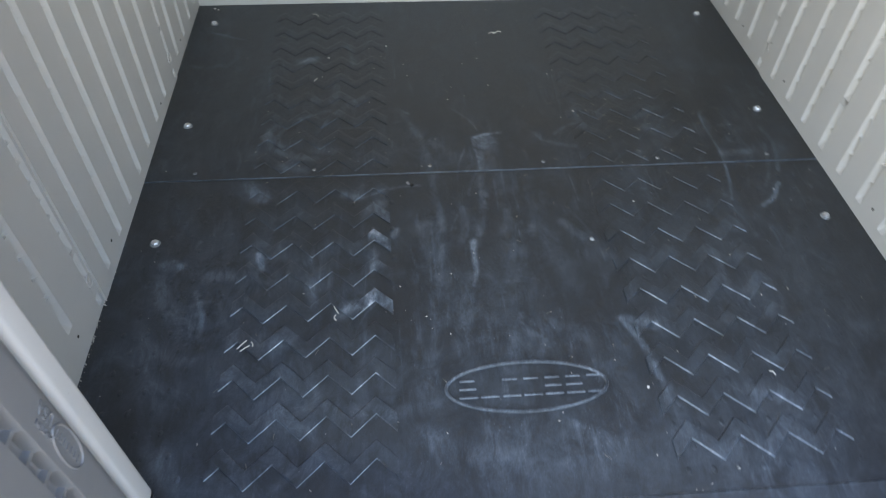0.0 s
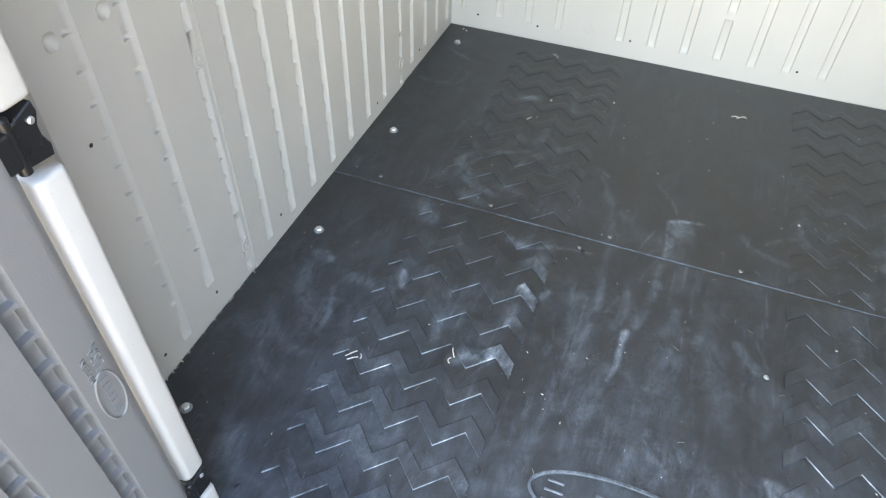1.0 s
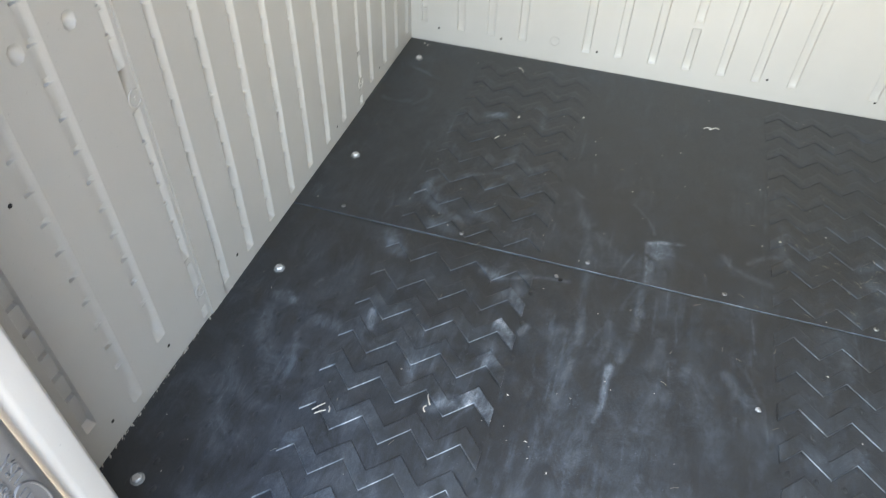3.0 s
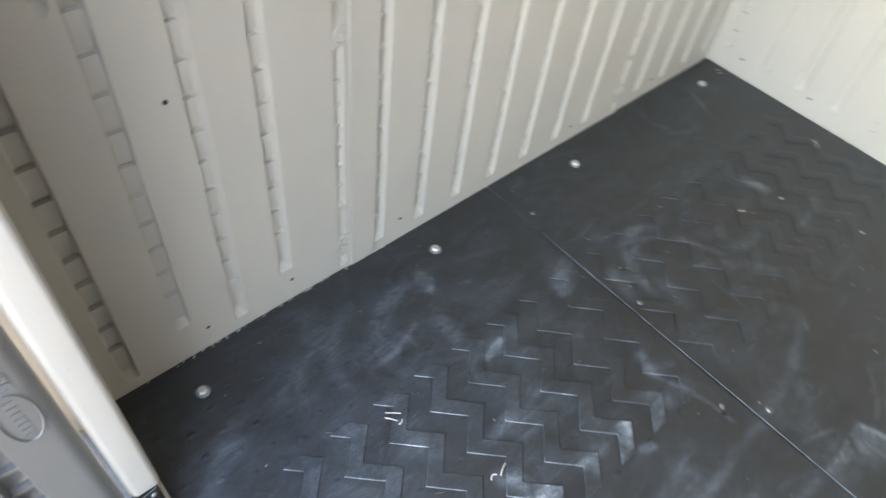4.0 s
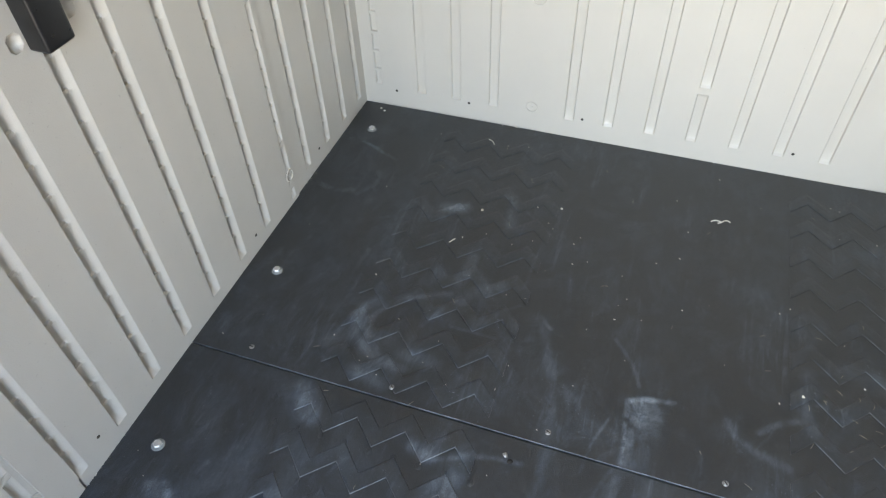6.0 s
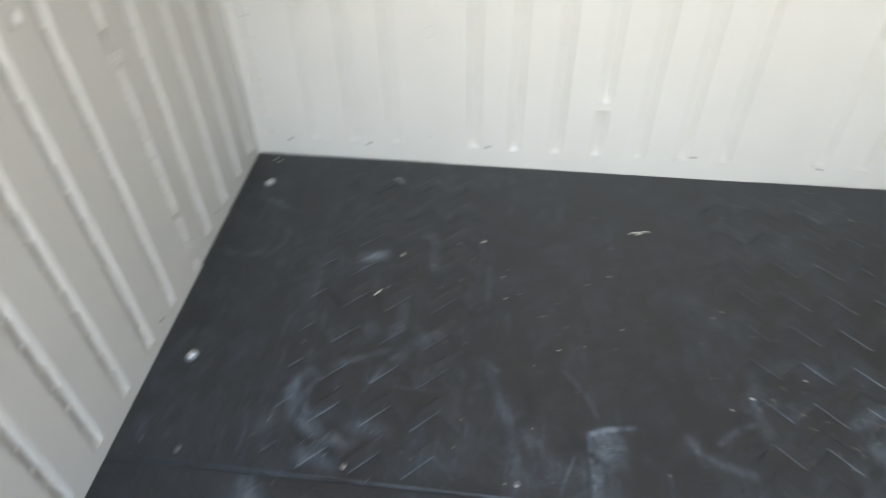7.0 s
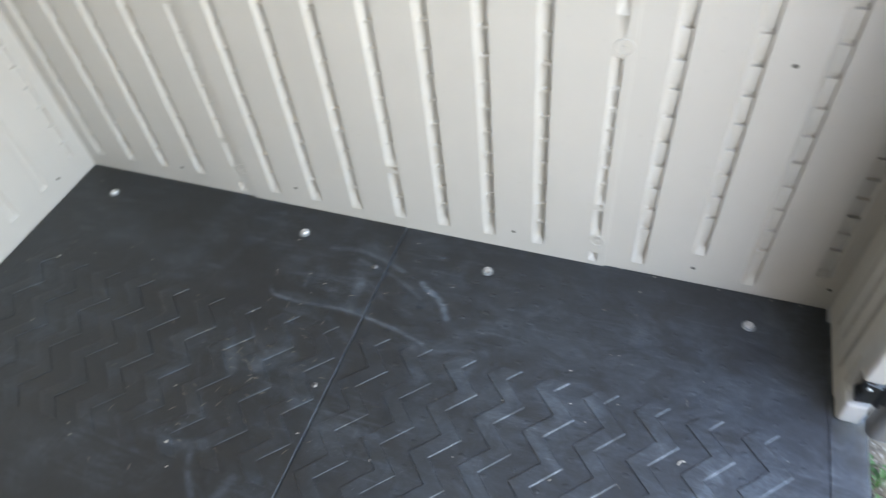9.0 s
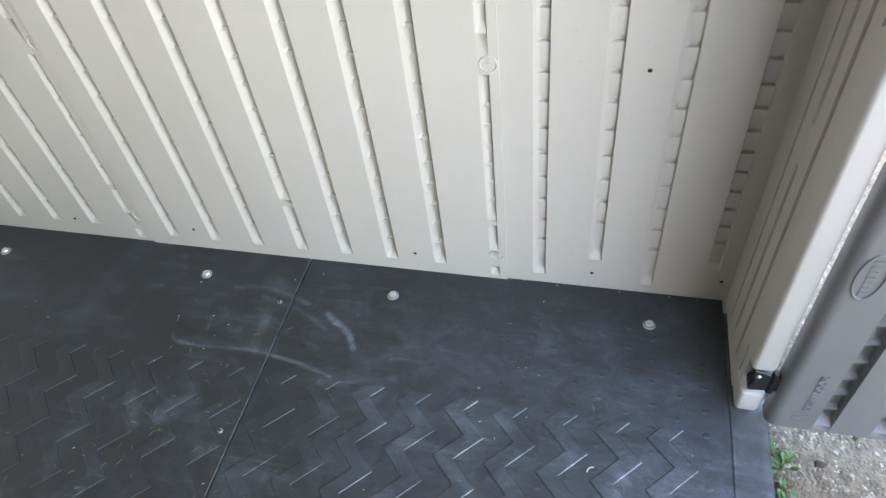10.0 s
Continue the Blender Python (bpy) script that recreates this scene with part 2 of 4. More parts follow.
# over the middle, front panel
smear(0.015, 0.26, (-0.036, -0.125), (-0.032, -0.140))
smear(0.012, 0.12, (-0.034, -0.06), (-0.040, -0.20), (-0.062, -0.29))
smear(0.010, 0.42, (-0.083, -0.318), (-0.084, -0.345))
smear(0.008, 0.26, (-0.084, -0.345), (-0.086, -0.42), (-0.096, -0.47))
smear(0.020, 0.10, (-0.10, -0.44), (-0.12, -0.56), (-0.15, -0.66))
smear(0.010, 0.085, (-0.165, -0.33), (-0.185, -0.44), (-0.20, -0.58), (-0.225, -0.72))
smear(0.026, 0.09, (-0.215, -0.68), (-0.24, -0.78))
smear(0.022, 0.13, (-0.335, -0.16), (-0.37, -0.19))
smear(0.006, 0.15, (-0.388, -0.130), (-0.33, -0.105), (-0.275, -0.088), (-0.215, -0.086))
smear(0.014, 0.22, (-0.40, -0.128), (-0.435, -0.118))
smear(0.010, 0.20, (-0.288, -0.262), (-0.300, -0.285))
smear(0.018, 0.22, (-0.395, -0.515), (-0.44, -0.545))
smear(0.016, 0.20, (-0.352, -0.345), (-0.362, -0.40))
smear(0.03, 0.06, (0.1, -0.2), (0.16, -0.5))
smear(0.03, 0.08, (0.02, -0.62), (-0.04, -0.72))
smear(0.03, 0.06, (-0.25, -0.88), (-0.1, -0.95), (0.1, -0.98))
smear(0.02, 0.09, (-0.45, -0.80), (-0.32, -0.83), (-0.22, -0.80))
smear(0.30, 0.055, (-0.1, -0.35), (0, -0.80))
smear(0.14, 0.06, (-0.2, -0.97), (0.5, -0.99))
# by the left wall, rear panel: a wiped ring and wisps
smear(0.014, 0.16, (-0.652, 0.215), (-0.682, 0.185), (-0.678, 0.125), (-0.640, 0.085), (-0.585, 0.062), (-0.525, 0.048))
smear(0.008, 0.14, (-0.625, 0.205), (-0.650, 0.165), (-0.640, 0.115), (-0.600, 0.085))
smear(0.010, 0.12, (-0.60, 0.235), (-0.54, 0.27), (-0.49, 0.29))
smear(0.020, 0.17, (-0.53, 0.09), (-0.46, 0.085))
smear(0.02, 0.10, (-0.62, 0.02), (-0.55, 0))
smear(0.006, 0.24, (-0.94, 0.79), (-0.88, 0.765), (-0.815, 0.735))
smear(0.04, 0.08, (-0.95, 0.83), (-0.9, 0.86))
smear(0.010, 0.14, (-0.98, 0.57), (-0.93, 0.555), (-0.88, 0.57))
smear(0.008, 0.12, (-0.86, 0.56), (-0.82, 0.62), (-0.84, 0.67))
smear(0.020, 0.22, (-0.6, 0.585), (-0.55, 0.595))
smear(0.02, 0.10, (-0.56, 0.31), (-0.53, 0.36))
# by the left wall, front panel: cloudy wipes
smear(0.022, 0.20, (-0.71, -0.06), (-0.69, -0.105), (-0.66, -0.12))
smear(0.010, 0.34, (-0.868, -0.345), (-0.845, -0.372))
smear(0.018, 0.16, (-0.90, -0.36), (-0.86, -0.36), (-0.80, -0.40), (-0.72, -0.405))
smear(0.022, 0.12, (-0.905, -0.40), (-0.88, -0.47), (-0.83, -0.55), (-0.80, -0.60))
smear(0.016, 0.12, (-0.92, -0.54), (-0.89, -0.61), (-0.83, -0.655), (-0.78, -0.66))
smear(0.008, 0.14, (-0.90, -0.60), (-0.88, -0.68), (-0.83, -0.735))
smear(0.03, 0.08, (-0.88, -0.70), (-0.84, -0.78))
smear(0.02, 0.10, (-0.83, -0.88), (-0.76, -0.96))
smear(0.008, 0.16, (-0.80, -0.45), (-0.77, -0.53), (-0.775, -0.60))
smear(0.04, 0.07, (-0.65, -0.8), (-0.45, -0.78))
smear(0.010, 0.36, (-0.655, -0.335), (-0.640, -0.385))
smear(0.014, 0.20, (-0.515, -0.455), (-0.505, -0.505))
# broad hazes: dust film plus the sky's bluish sheen, painted in
smear(0.26, 0.11, (-0.76, -0.45), (-0.62, -0.85))
smear(0.22, 0.045, (-0.82, 0.05), (-0.80, 0.62))
# by the right wall, rear panel: curved rub marks
smear(0.0050, 0.26, (0.748, 0.232), (0.726, 0.215), (0.722, 0.16), (0.730, 0.06), (0.728, -0.03), (0.714, -0.11), (0.690, -0.195))
smear(0.010, 0.07, (0.735, 0.20), (0.742, 0.08), (0.735, -0.03))
smear(0.0045, 0.07, (0.80, 0.215), (0.815, 0.10), (0.80, -0.02), (0.76, -0.14))
smear(0.0060, 0.12, (0.885, 0.05), (0.872, -0.02), (0.845, -0.09), (0.812, -0.145))
smear(0.02, 0.10, (0.94, 0.06), (0.91, -0.03))
smear(0.05, 0.08, (0.85, 0.47), (0.75, 0.51))
smear(0.04, 0.06, (0.8, 0.75), (0.83, 0.55))
smear(0.014, 0.12, (0.3, 0.25), (0.33, 0.16))
smear(0.022, 0.12, (0.53, 0.15), (0.58, 0.1))
smear(0.014, 0.12, (0.6, 0.26), (0.5, 0.2))
# by the right wall, front panel
smear(0.0075, 0.20, (0.905, 0.135), (0.918, 0.06), (0.902, -0.02), (0.880, -0.075))
smear(0.0085, 0.30, (0.856, -0.135), (0.835, -0.170), (0.806, -0.205), (0.774, -0.226))
smear(0.010, 0.28, (0.254, -0.595), (0.285, -0.66), (0.302, -0.73), (0.312, -0.80))
smear(0.016, 0.20, (0.270, -0.60), (0.335, -0.625))
smear(0.016, 0.14, (0.46, -0.8), (0.56, -0.84))
# broad haze: dust film plus the doorway's grazing sheen, painted in
smear(0.34, 0.10, (0.66, -0.50), (0.64, -0.90))

# short wipes and scuffs, thickest where people step in
rng = random.Random(14)
for cx, cy, rx, ry, count, turn in ((-0.72, -0.45, 0.20, 0.38, 34, 1.9), (-0.05, -0.45, 0.20, 0.45, 34, 1.5), (0.55, -0.55, 0.34, 0.40, 26, 2.0), (0.45, 0.12, 0.30, 0.16, 18, 0.6), (-0.55, 0.25, 0.34, 0.36, 9, 0.9), (0.0, -0.96, 0.7, 0.06, 14, 0.1)):
    for k in range(count):
        x, y = rng.gauss(cx, rx * 0.6), rng.gauss(cy, ry * 0.6)
        a, size, bend = turn + rng.gauss(0, 0.45), rng.uniform(0.012, 0.07), rng.uniform(-0.5, 0.5)
        if abs(x) < 0.98 and -1.03 < y < 0.95:
            SMEARS.append(([(x, y), (x + size * math.cos(a), y + size * math.sin(a)), (x + size * (math.cos(a) + math.cos(a + bend)), y + size * (math.sin(a) + math.sin(a + bend)))], rng.choice((0.0035, 0.005, 0.008, 0.016)), rng.uniform(0.05, 0.15)))


def eased(p):
    """A smear's bends rounded off."""
    for k in range(2 if len(p) > 2 else 0):
        q = [p[0]]
        for a, b in zip(p, p[1:]):
            q += [(a[0] * 0.75 + b[0] * 0.25, a[1] * 0.75 + b[1] * 0.25), (a[0] * 0.25 + b[0] * 0.75, a[1] * 0.25 + b[1] * 0.75)]
        p = q + [p[-1]]
    return p


SMEARS = [(eased(p), w, s) for p, w, s in SMEARS]
SEG_A = np.array([a for p, w, s in SMEARS for a, b in zip(p, p[1:])])
SEG_B = np.array([b for p, w, s in SMEARS for a, b in zip(p, p[1:])])
SEG_W = np.array([w for p, w, s in SMEARS for a in p[1:]])
SEG_S = np.array([s if w > 0.1 else min(0.8, 0.95 * s) for p, w, s in SMEARS for a in p[1:]])


def dust_at(xy):
    """How much dust and painted haze lie at the points xy, 0 to 1."""
    out = np.zeros(len(xy))
    wob = np.stack([np.sin(xy[:, 1] * 41 + 3 * np.sin(xy[:, 0] * 23)), np.cos(xy[:, 0] * 37 + 3 * np.sin(xy[:, 1] * 29))], 1) * 0.0012
    q = xy + wob
    for a, b, w, s in zip(SEG_A, SEG_B, SEG_W, SEG_S):
        d = b - a
        lo, hi = np.minimum(a, b) - 2.5 * w, np.maximum(a, b) + 2.5 * w
        near = np.nonzero((q[:, 0] > lo[0]) & (q[:, 0] < hi[0]) & (q[:, 1] > lo[1]) & (q[:, 1] < hi[1]))[0]
        if not len(near):
            continue
        e = q[near] - a
        t = np.clip((e @ d) / (d @ d), 0, 1)
        r = np.linalg.norm(e - t[:, None] * d, axis=1)
        g = s * np.exp(-(r / w) ** (2 if w > 0.1 else 3) * 1.2)
        out[near] = out[near] + g if w > 0.1 else np.maximum(out[near], g)
    return out


def add_dust(ob):
    me = ob.data
    co = np.empty(len(me.vertices) * 3)
    me.vertices.foreach_get("co", co)
    co = co.reshape(-1, 3)
    att = me.attributes.new("dust", "FLOAT", "POINT")
    att.data.foreach_set("value", dust_at(co[:, :2]).astype(np.float32))


# ---- floor panels ----
def floor_panel(name, y0, y1, label, rim):
    nx, ny = 500, int((y1 - y0) / 0.0042)
    xs = np.linspace(LEFT + 0.001, RIGHT - 0.001, nx + 1)
    ys = np.linspace(y0, y1, ny + 1)
    verts = [(x, y, 0.0004 * math.sin(x * 5 + y * 3)) for y in ys for x in xs]
    # rounded rim that dips at the panel's edges
    verts = [(x, y, z - (0.0025 if y1 - y < 0.004 else 0) + (rim if y - y0 < 0.003 else rim * 0.8 if y - y0 < 0.009 else 0)) for x, y, z in verts]
    faces = [(j * (nx + 1) + i, j * (nx + 1) + i + 1, (j + 1) * (nx + 1) + i + 1, (j + 1) * (nx + 1) + i) for j in range(ny) for i in range(nx)]
    base = len(verts)
    edge = [i for i in range(nx + 1)] + [j * (nx + 1) + nx for j in range(1, ny + 1)] + [ny * (nx + 1) + i for i in range(nx - 1, -1, -1)] + [j * (nx + 1) for j in range(ny - 1, 0, -1)]
    for k in edge:
        verts.append((verts[k][0], verts[k][1], GROUND + 0.012))
    m = len(edge)
    faces += [(edge[k], base + k, base + (k + 1) % m, edge[(k + 1) % m]) for k in range(m)]
    me = bpy.data.meshes.new(name)
    me.from_pydata(verts, [], faces)
    me.materials.append(floor_resin)
    ob = new(name, me)
    add_dust(ob)
    return tagged(ob, label, "floor", kind="structure")


floor_front = floor_panel("floor_1", FRONT + 0.004, SEAM - 0.0012, "scuffed dusty black moulded plastic floor panel by the doorway", -0.0003)
floor_back = floor_panel("floor_2", SEAM + 0.0012, BACK - 0.001, "dusty black moulded plastic floor panel by the rear wall", 0.0)
# edge of the rear panel along the seam, its caught light painted pale
bm = bmesh.new()
for i in range(40):
    x0 = LEFT + 0.002 + (RIGHT - LEFT - 0.004) * i / 40
    box(bm, x0, x0 + (RIGHT - LEFT - 0.004) / 40, SEAM - 0.0002, SEAM + 0.0010, -0.004, 0.0011 + 0.0003 * math.sin(i * 1.7), 0.0007, 1)
seam_edge = part("seam_edge", bm, floor_resin, floor_back)
seam_edge.data.attributes.new("dust", "FLOAT", "POINT").data.foreach_set("value", [0.29] * len(seam_edge.data.vertices))

# the raised zigzag treads
PITCH_X, DEEP = 0.1085, 0.045
def zig(u):
    """Front edge of a tread: u from 0 at its outer end."""
    return -0.0265 * 2 * abs(((u / PITCH_X + 0.25) % 1.0) * 2 - 1) 


# inner ends of the treads that are worn white: where the wear begins and how strong it is
CHALK = {1: (0.352, 0.30), 2: (0.336, 0.75), 3: (0.35, 0.22), 4: (0.32, 0.72), 5: (0.37, 0.10)}


def tread_strip(side, y0, parent, chalk=(9, 0)):
    us = [0.0, PITCH_X * 0.25]
    while us[-1] + PITCH_X / 2 < 0.39:
        us.append(us[-1] + PITCH_X / 2)
    us.append(0.398)
    fine = []
    for a, b in zip(us, us[1:]):
        k = max(2, round((b - a) / 0.009))
        fine += [a + (b - a) * i / k for i in range(k)]
    fine.append(us[-1])
    bm = bmesh.new()
    rows = []
    H, B = (0.0034, 0.0024) if y0 < -0.5 else (0.0027, 0.0022) if y0 < -0.3 else (0.0021, 0.0021) if y0 < 0 else (0.0015, 0.0020) if y0 < 0.3 else (0.0012, 0.0024)
    for u in fine:
        x = side * (0.693 - u) - 0.011
        y = y0 + zig(u)
        col = [(y, -0.0005), (y + B * 0.35, H * 0.72), (y + B, H), (y + DEEP * 0.35, H), (y + DEEP * 0.7, H), (y + DEEP - B, H), (y + DEEP - B * 0.35, H * 0.72), (y + DEEP, -0.0005)]
        rows.append([bm.verts.new((x, yy, zz)) for yy, zz in col])
    for a, b in zip(rows, rows[1:]):
        for k in range(7):
            f = (a[k], b[k], b[k + 1], a[k + 1])
            bm.faces.new(f if side < 0 else f[::-1])
    for end, flip in ((rows[0], side < 0), (rows[-1], side > 0)):
        bm.faces.new(end if flip else end[::-1])
    ob = part("tread_strip", bm, floor_resin, parent, smooth=25)
    add_dust(ob)
    # chalk clings to the tops; rims facing the doorway get its highlight painted pale
    paleness = ob.data.attributes["dust"].data
    # the painted highlight weakens towards the rear rows
    pale = 0.8 if y0 < -0.5 else 0.52 if y0 < -0.3 else 0.32 if y0 < 0 else 0.34 if y0 < 0.3 else 0.18 if y0 < 0.5 else 0.04
    for v in ob.data.vertices:
        u = 0.693 - side * (v.co.x + 0.011)
        rising = ((u / PITCH_X + 0.25) % 1.0) < 0.5
        near = v.co.y - (y0 + zig(u)) < DEEP / 2
        if 0.0006 < v.co.z < H - 0.0002:
            paleness[v.index].value = max(paleness[v.index].value, pale if rising and near else 0.0)
        elif v.co.z > H - 0.0003:
            paleness[v.index].value = max(0.05 if y0 < -0.3 else 0.02, min(0.85, paleness[v.index].value * 1.6))
            if u > chalk[0]:
                paleness[v.index].value = max(paleness[v.index].value, chalk[1] * min(1.0, max(0.05, 0.62 + 1.1 * noise.noise(v.co * 38))))
    return ob


for k in range(9):
    for side in (-1, 1):
        tread_strip(side, -0.092 - 0.1043 * k, floor_front, CHALK.get(k, (9, 0)) if side < 0 else (9, 0))
        tread_strip(side, 0.0385 + 0.1055 * k, floor_back)

# shallow studs moulded round the treads
def studs(y0, y1, parent):
    bm = bmesh.new()
    rows = int((y1 - y0) / 0.0527)
    for j in range(rows):
        y = y0 + 0.02 + j * 0.0527
        for i in range(13):
            for side in (-1, 1):
                x = side * (0.30 + 0.054 * i + 0.027 * (j % 2))
                if abs(x) > 0.97:
                    continue
                m = Matrix.Translation((x, y, 0)) @ Matrix.Diagonal((1, 1.5, 1, 1))
                lathe(bm, [(0.0066, -0.0003), (0.0048, 0.0006), (0.002, 0.0009)], 8, m)
    ob = part("studs", bm, floor_resin, parent, smooth=60)
    tagged(ob, kind="stuff")
    add_dust(ob)
    for d, v in zip(ob.data.attributes["dust"].data, ob.data.vertices):
        d.value *= 0.8


studs(FRONT + 0.03, SEAM - 0.03, floor_front)

# oval badge moulded in the floor, with plain bars in place of its name
bm = bmesh.new()
ring = [(0.19 * math.cos(2 * math.pi * i / 72) - 0.008, -0.773 + 0.068 * math.sin(2 * math.pi * i / 72)) for i in range(72)]
inner = [(0.183 * math.cos(2 * math.pi * i / 72) - 0.008, -0.773 + 0.061 * math.sin(2 * math.pi * i / 72)) for i in range(72)]
a = [bm.verts.new((x, y, -0.0005)) for x, y in ring]
b = [bm.verts.new((x * 0.99, -0.773 + (y + 0.773) * 0.985, 0.0034)) for x, y in ring]
c = [bm.verts.new((x, y, 0.0034)) for x, y in inner]
d = [bm.verts.new((x * 0.985, -0.773 + (y + 0.773) * 0.98, -0.0005)) for x, y in inner]
for i in range(72):
    j = (i + 1) % 72
    for p, q in ((a, b), (b, c), (c, d)):
        bm.faces.new((p[i], p[j], q[j], q[i]))
badge = part("badge_ring", bm, floor_resin, floor_front, smooth=40)
add_dust(badge)
# raised top of the ring set paler than its flanks
paleness = badge.data.attributes["dust"].data
for v in badge.data.vertices:
    paleness[v.index].value = 0.34 if v.co.z > 0.002 else 0.0
bm = bmesh.new()
for i in range(7):
    x = -0.165 + i * 0.049
    s = 0.042
    box(bm, x, x + s, -0.7985, -0.7935, -0.0005, 0.0032, 0.001, 1)
    if i not in (1,):
        box(bm, x + 0.004, x + s - 0.004, -0.756, -0.751, -0.0005, 0.0032, 0.001, 1)
    if i in (0, 4, 5):
        box(bm, x + 0.002, x + s - 0.002, -0.777, -0.772, -0.0005, 0.0032, 0.001, 1)
bars = part("badge_bar", bm, floor_resin, floor_front)
add_dust(bars)
# bar tops set paler likewise
paleness = bars.data.attributes["dust"].data
for v in bars.data.vertices:
    paleness[v.index].value = 0.34 if v.co.z > 0.002 else 0.0

# threshold lip in front of the door line
bm = bmesh.new()
prof = [(FRONT + 0.0042, -0.0015), (FRONT + 0.003, 0.0006), (FRONT, 0.0015), (FRONT - 0.003, 0.0008), (FRONT - 0.006, 0.0), (LIP + 0.030, -0.001), (LIP + 0.024, -0.003), (LIP + 0.010, -0.005), (LIP + 0.003, -0.014), (LIP, -0.026), (LIP, GROUND - 0.004)]
K = 160
rows = []
for i in range(K + 1):
    x = -0.99 + 1.98 * i / K
    rows.append([bm.verts.new((x, y, z)) for y, z in prof])
for p, q in zip(rows, rows[1:]):
    for k in range(len(prof) - 1):
        bm.faces.new((p[k + 1], q[k + 1], q[k], p[k]))
lip = part("threshold", bm, floor_resin, floor_front, smooth=40)
add_dust(lip)
# pale ridge and lip edge: wear plus the step's highlight, painted in
paleness = lip.data.attributes["dust"].data
for v in lip.data.vertices:
    if v.co.z > 0.001 or -0.012 < v.co.z < -0.0045:
        paleness[v.index].value = 0.22


# ---- walls with moulded ribs ----
def groove_grid(bm, u, width, z0, z1, deep, rung, pitch, place, slant):
    """A recessed rib with rungs, as a fine relief. place(u, z, depth) gives the point."""
    h = width / 2
    w = width
    if rung < 0:
        rows = []
        for j in range(11):
            b = j / 5 - 1
            rows.append([bm.verts.new(place(u + h * (i / 5 - 1), (z0 + z1) / 2 + b * (z1 - z0) / 2, deep * max(0.0, 1 - (i / 5 - 1) ** 2 - b * b) ** 0.7)) for i in range(11)])
        for a, b in zip(rows, rows[1:]):
            for k in range(10):
                bm.faces.new((a[k], a[k + 1], b[k + 1], b[k]))
        return
    low_ramp = min(0.024 if slant else 0.010, (z1 - z0) * 0.35)
    if slant:
        # a valley with its steep side towards the doorway
        across = [(-h, 0), (-h + 0.0005, 0.10), (-h + w * 0.07, 0.95), (-h + w * 0.11, 1.0), (-h + w * 0.52, 1.0), (-h + w * 0.59, 0.94), (-h + w * 0.65, 0.80), (-h + w * 0.80, 0.40), (-h + w * 0.94, 0.08), (-h + w * 0.98, 0.015), (h, 0)]
    else:
        across = [(-h, 0), (-h + 0.0008, 0.10), (-h + 0.0018, 0.5), (-h + 0.003, 0.92), (-h + 0.005, 1.0), (0, 1.0), (h - 0.005, 1.0), (h - 0.003, 0.92), (h - 0.0018, 0.5), (h - 0.0008, 0.10), (h, 0)]
    along = [(z0, 0.0), (z0 + low_ramp * 0.5, 0.55), (z0 + low_ramp, 1.0)]
    z = z0 + low_ramp + pitch * 0.55
    while z < z1 - 0.06:
        if rung > 0.86:
            along += [(z, 0.95), (z + 0.046, 0.9), (z + 0.048, 0.3), (z + 0.056, 0.3), (z + 0.0585, 0.95)]
            z += pitch
            continue
        if rung > 0.8:
            # cells stacked like shingles, with a slit above each
            c, k = 0.02 if slant else 0.0, pitch / 0.0635
            along += [(z, 0.62 + c), (z + 0.044 * k, 0.48 + c), (z + 0.050 * k, 0.55 + c), (z + 0.0515 * k, 1.0), (z + 0.0590 * k, 1.0), (z + 0.0610 * k, 0.66 + c)]
            z += pitch
            continue
        along += [(z, 1.0), (z + 0.0015, 1 - rung), (z + 0.009, 1 - rung), (z + 0.0115, 1 - 0.25 * rung), (z + 0.016, 1.0)]
        z += pitch
    along += [(z1 - 0.012, 1.0), (z1, 0.0)]
    rows = []
    for zz, f in along:
        rows.append([bm.verts.new(place(u + o, zz, deep * (min(p, f) if slant else p * f))) for o, p in across])
    for a, b in zip(rows, rows[1:]):
        for k in range(len(across) - 1):
            bm.faces.new((a[k], a[k + 1], b[k + 1], b[k]))


def panel_mesh(u0, u1, z0, z1, ribs, place, flip, thick=0.028, slant=False):
    """ribs: (u, width, [(z from, z to)], depth, rung, pitch). Flat faces fill the rest."""
    bm = bmesh.new()

    def quad(a, b, c, d):
        if b - a > 1e-5 and d - c > 1e-5:
            bm.faces.new([bm.verts.new(place(*p)) for p in ((a, c, 0), (b, c, 0), (b, d, 0), (a, d, 0))])

    at = u0
    for u, width, runs, deep, rung, pitch in sorted(ribs):
        quad(at, u - width / 2, z0, z1)
        z = z0
        for a, b in runs:
            b = min(b, z1 - 0.01)
            quad(u - width / 2, u + width / 2, z, a)
            groove_grid(bm, u, width, a, b, deep, rung, pitch, place, slant and rung < 0.83)
            z = b
        quad(u - width / 2, u + width / 2, z, z1)
        at = u + width / 2
    quad(at, u1, z0, z1)
    # edges and back
    c = [[bm.verts.new(place(u, z, d)) for u, z in ((u0, z0), (u1, z0), (u1, z1), (u0, z1))] for d in (0, thick)]
    for k in range(4):
        bm.faces.new((c[0][(k + 1) % 4], c[0][k], c[1][k], c[1][(k + 1) % 4]))
    bm.faces.new(c[1][::-1])
    bmesh.ops.remove_doubles(bm, verts=bm.verts, dist=1e-5)
    if flip:
        bmesh.ops.reverse_faces(bm, faces=bm.faces)
    return bm


def rib(u, low, width=0.031, rung=0.5, deep=0.0170):
    return (u, width, [(low, HEIGHT - 0.05)], deep, rung, 0.0635)


def end_rib(u, low, width=0.031):
    return (u, width, [(low, HEIGHT - 0.05)], 0.0145, 0.82, 0.0635)


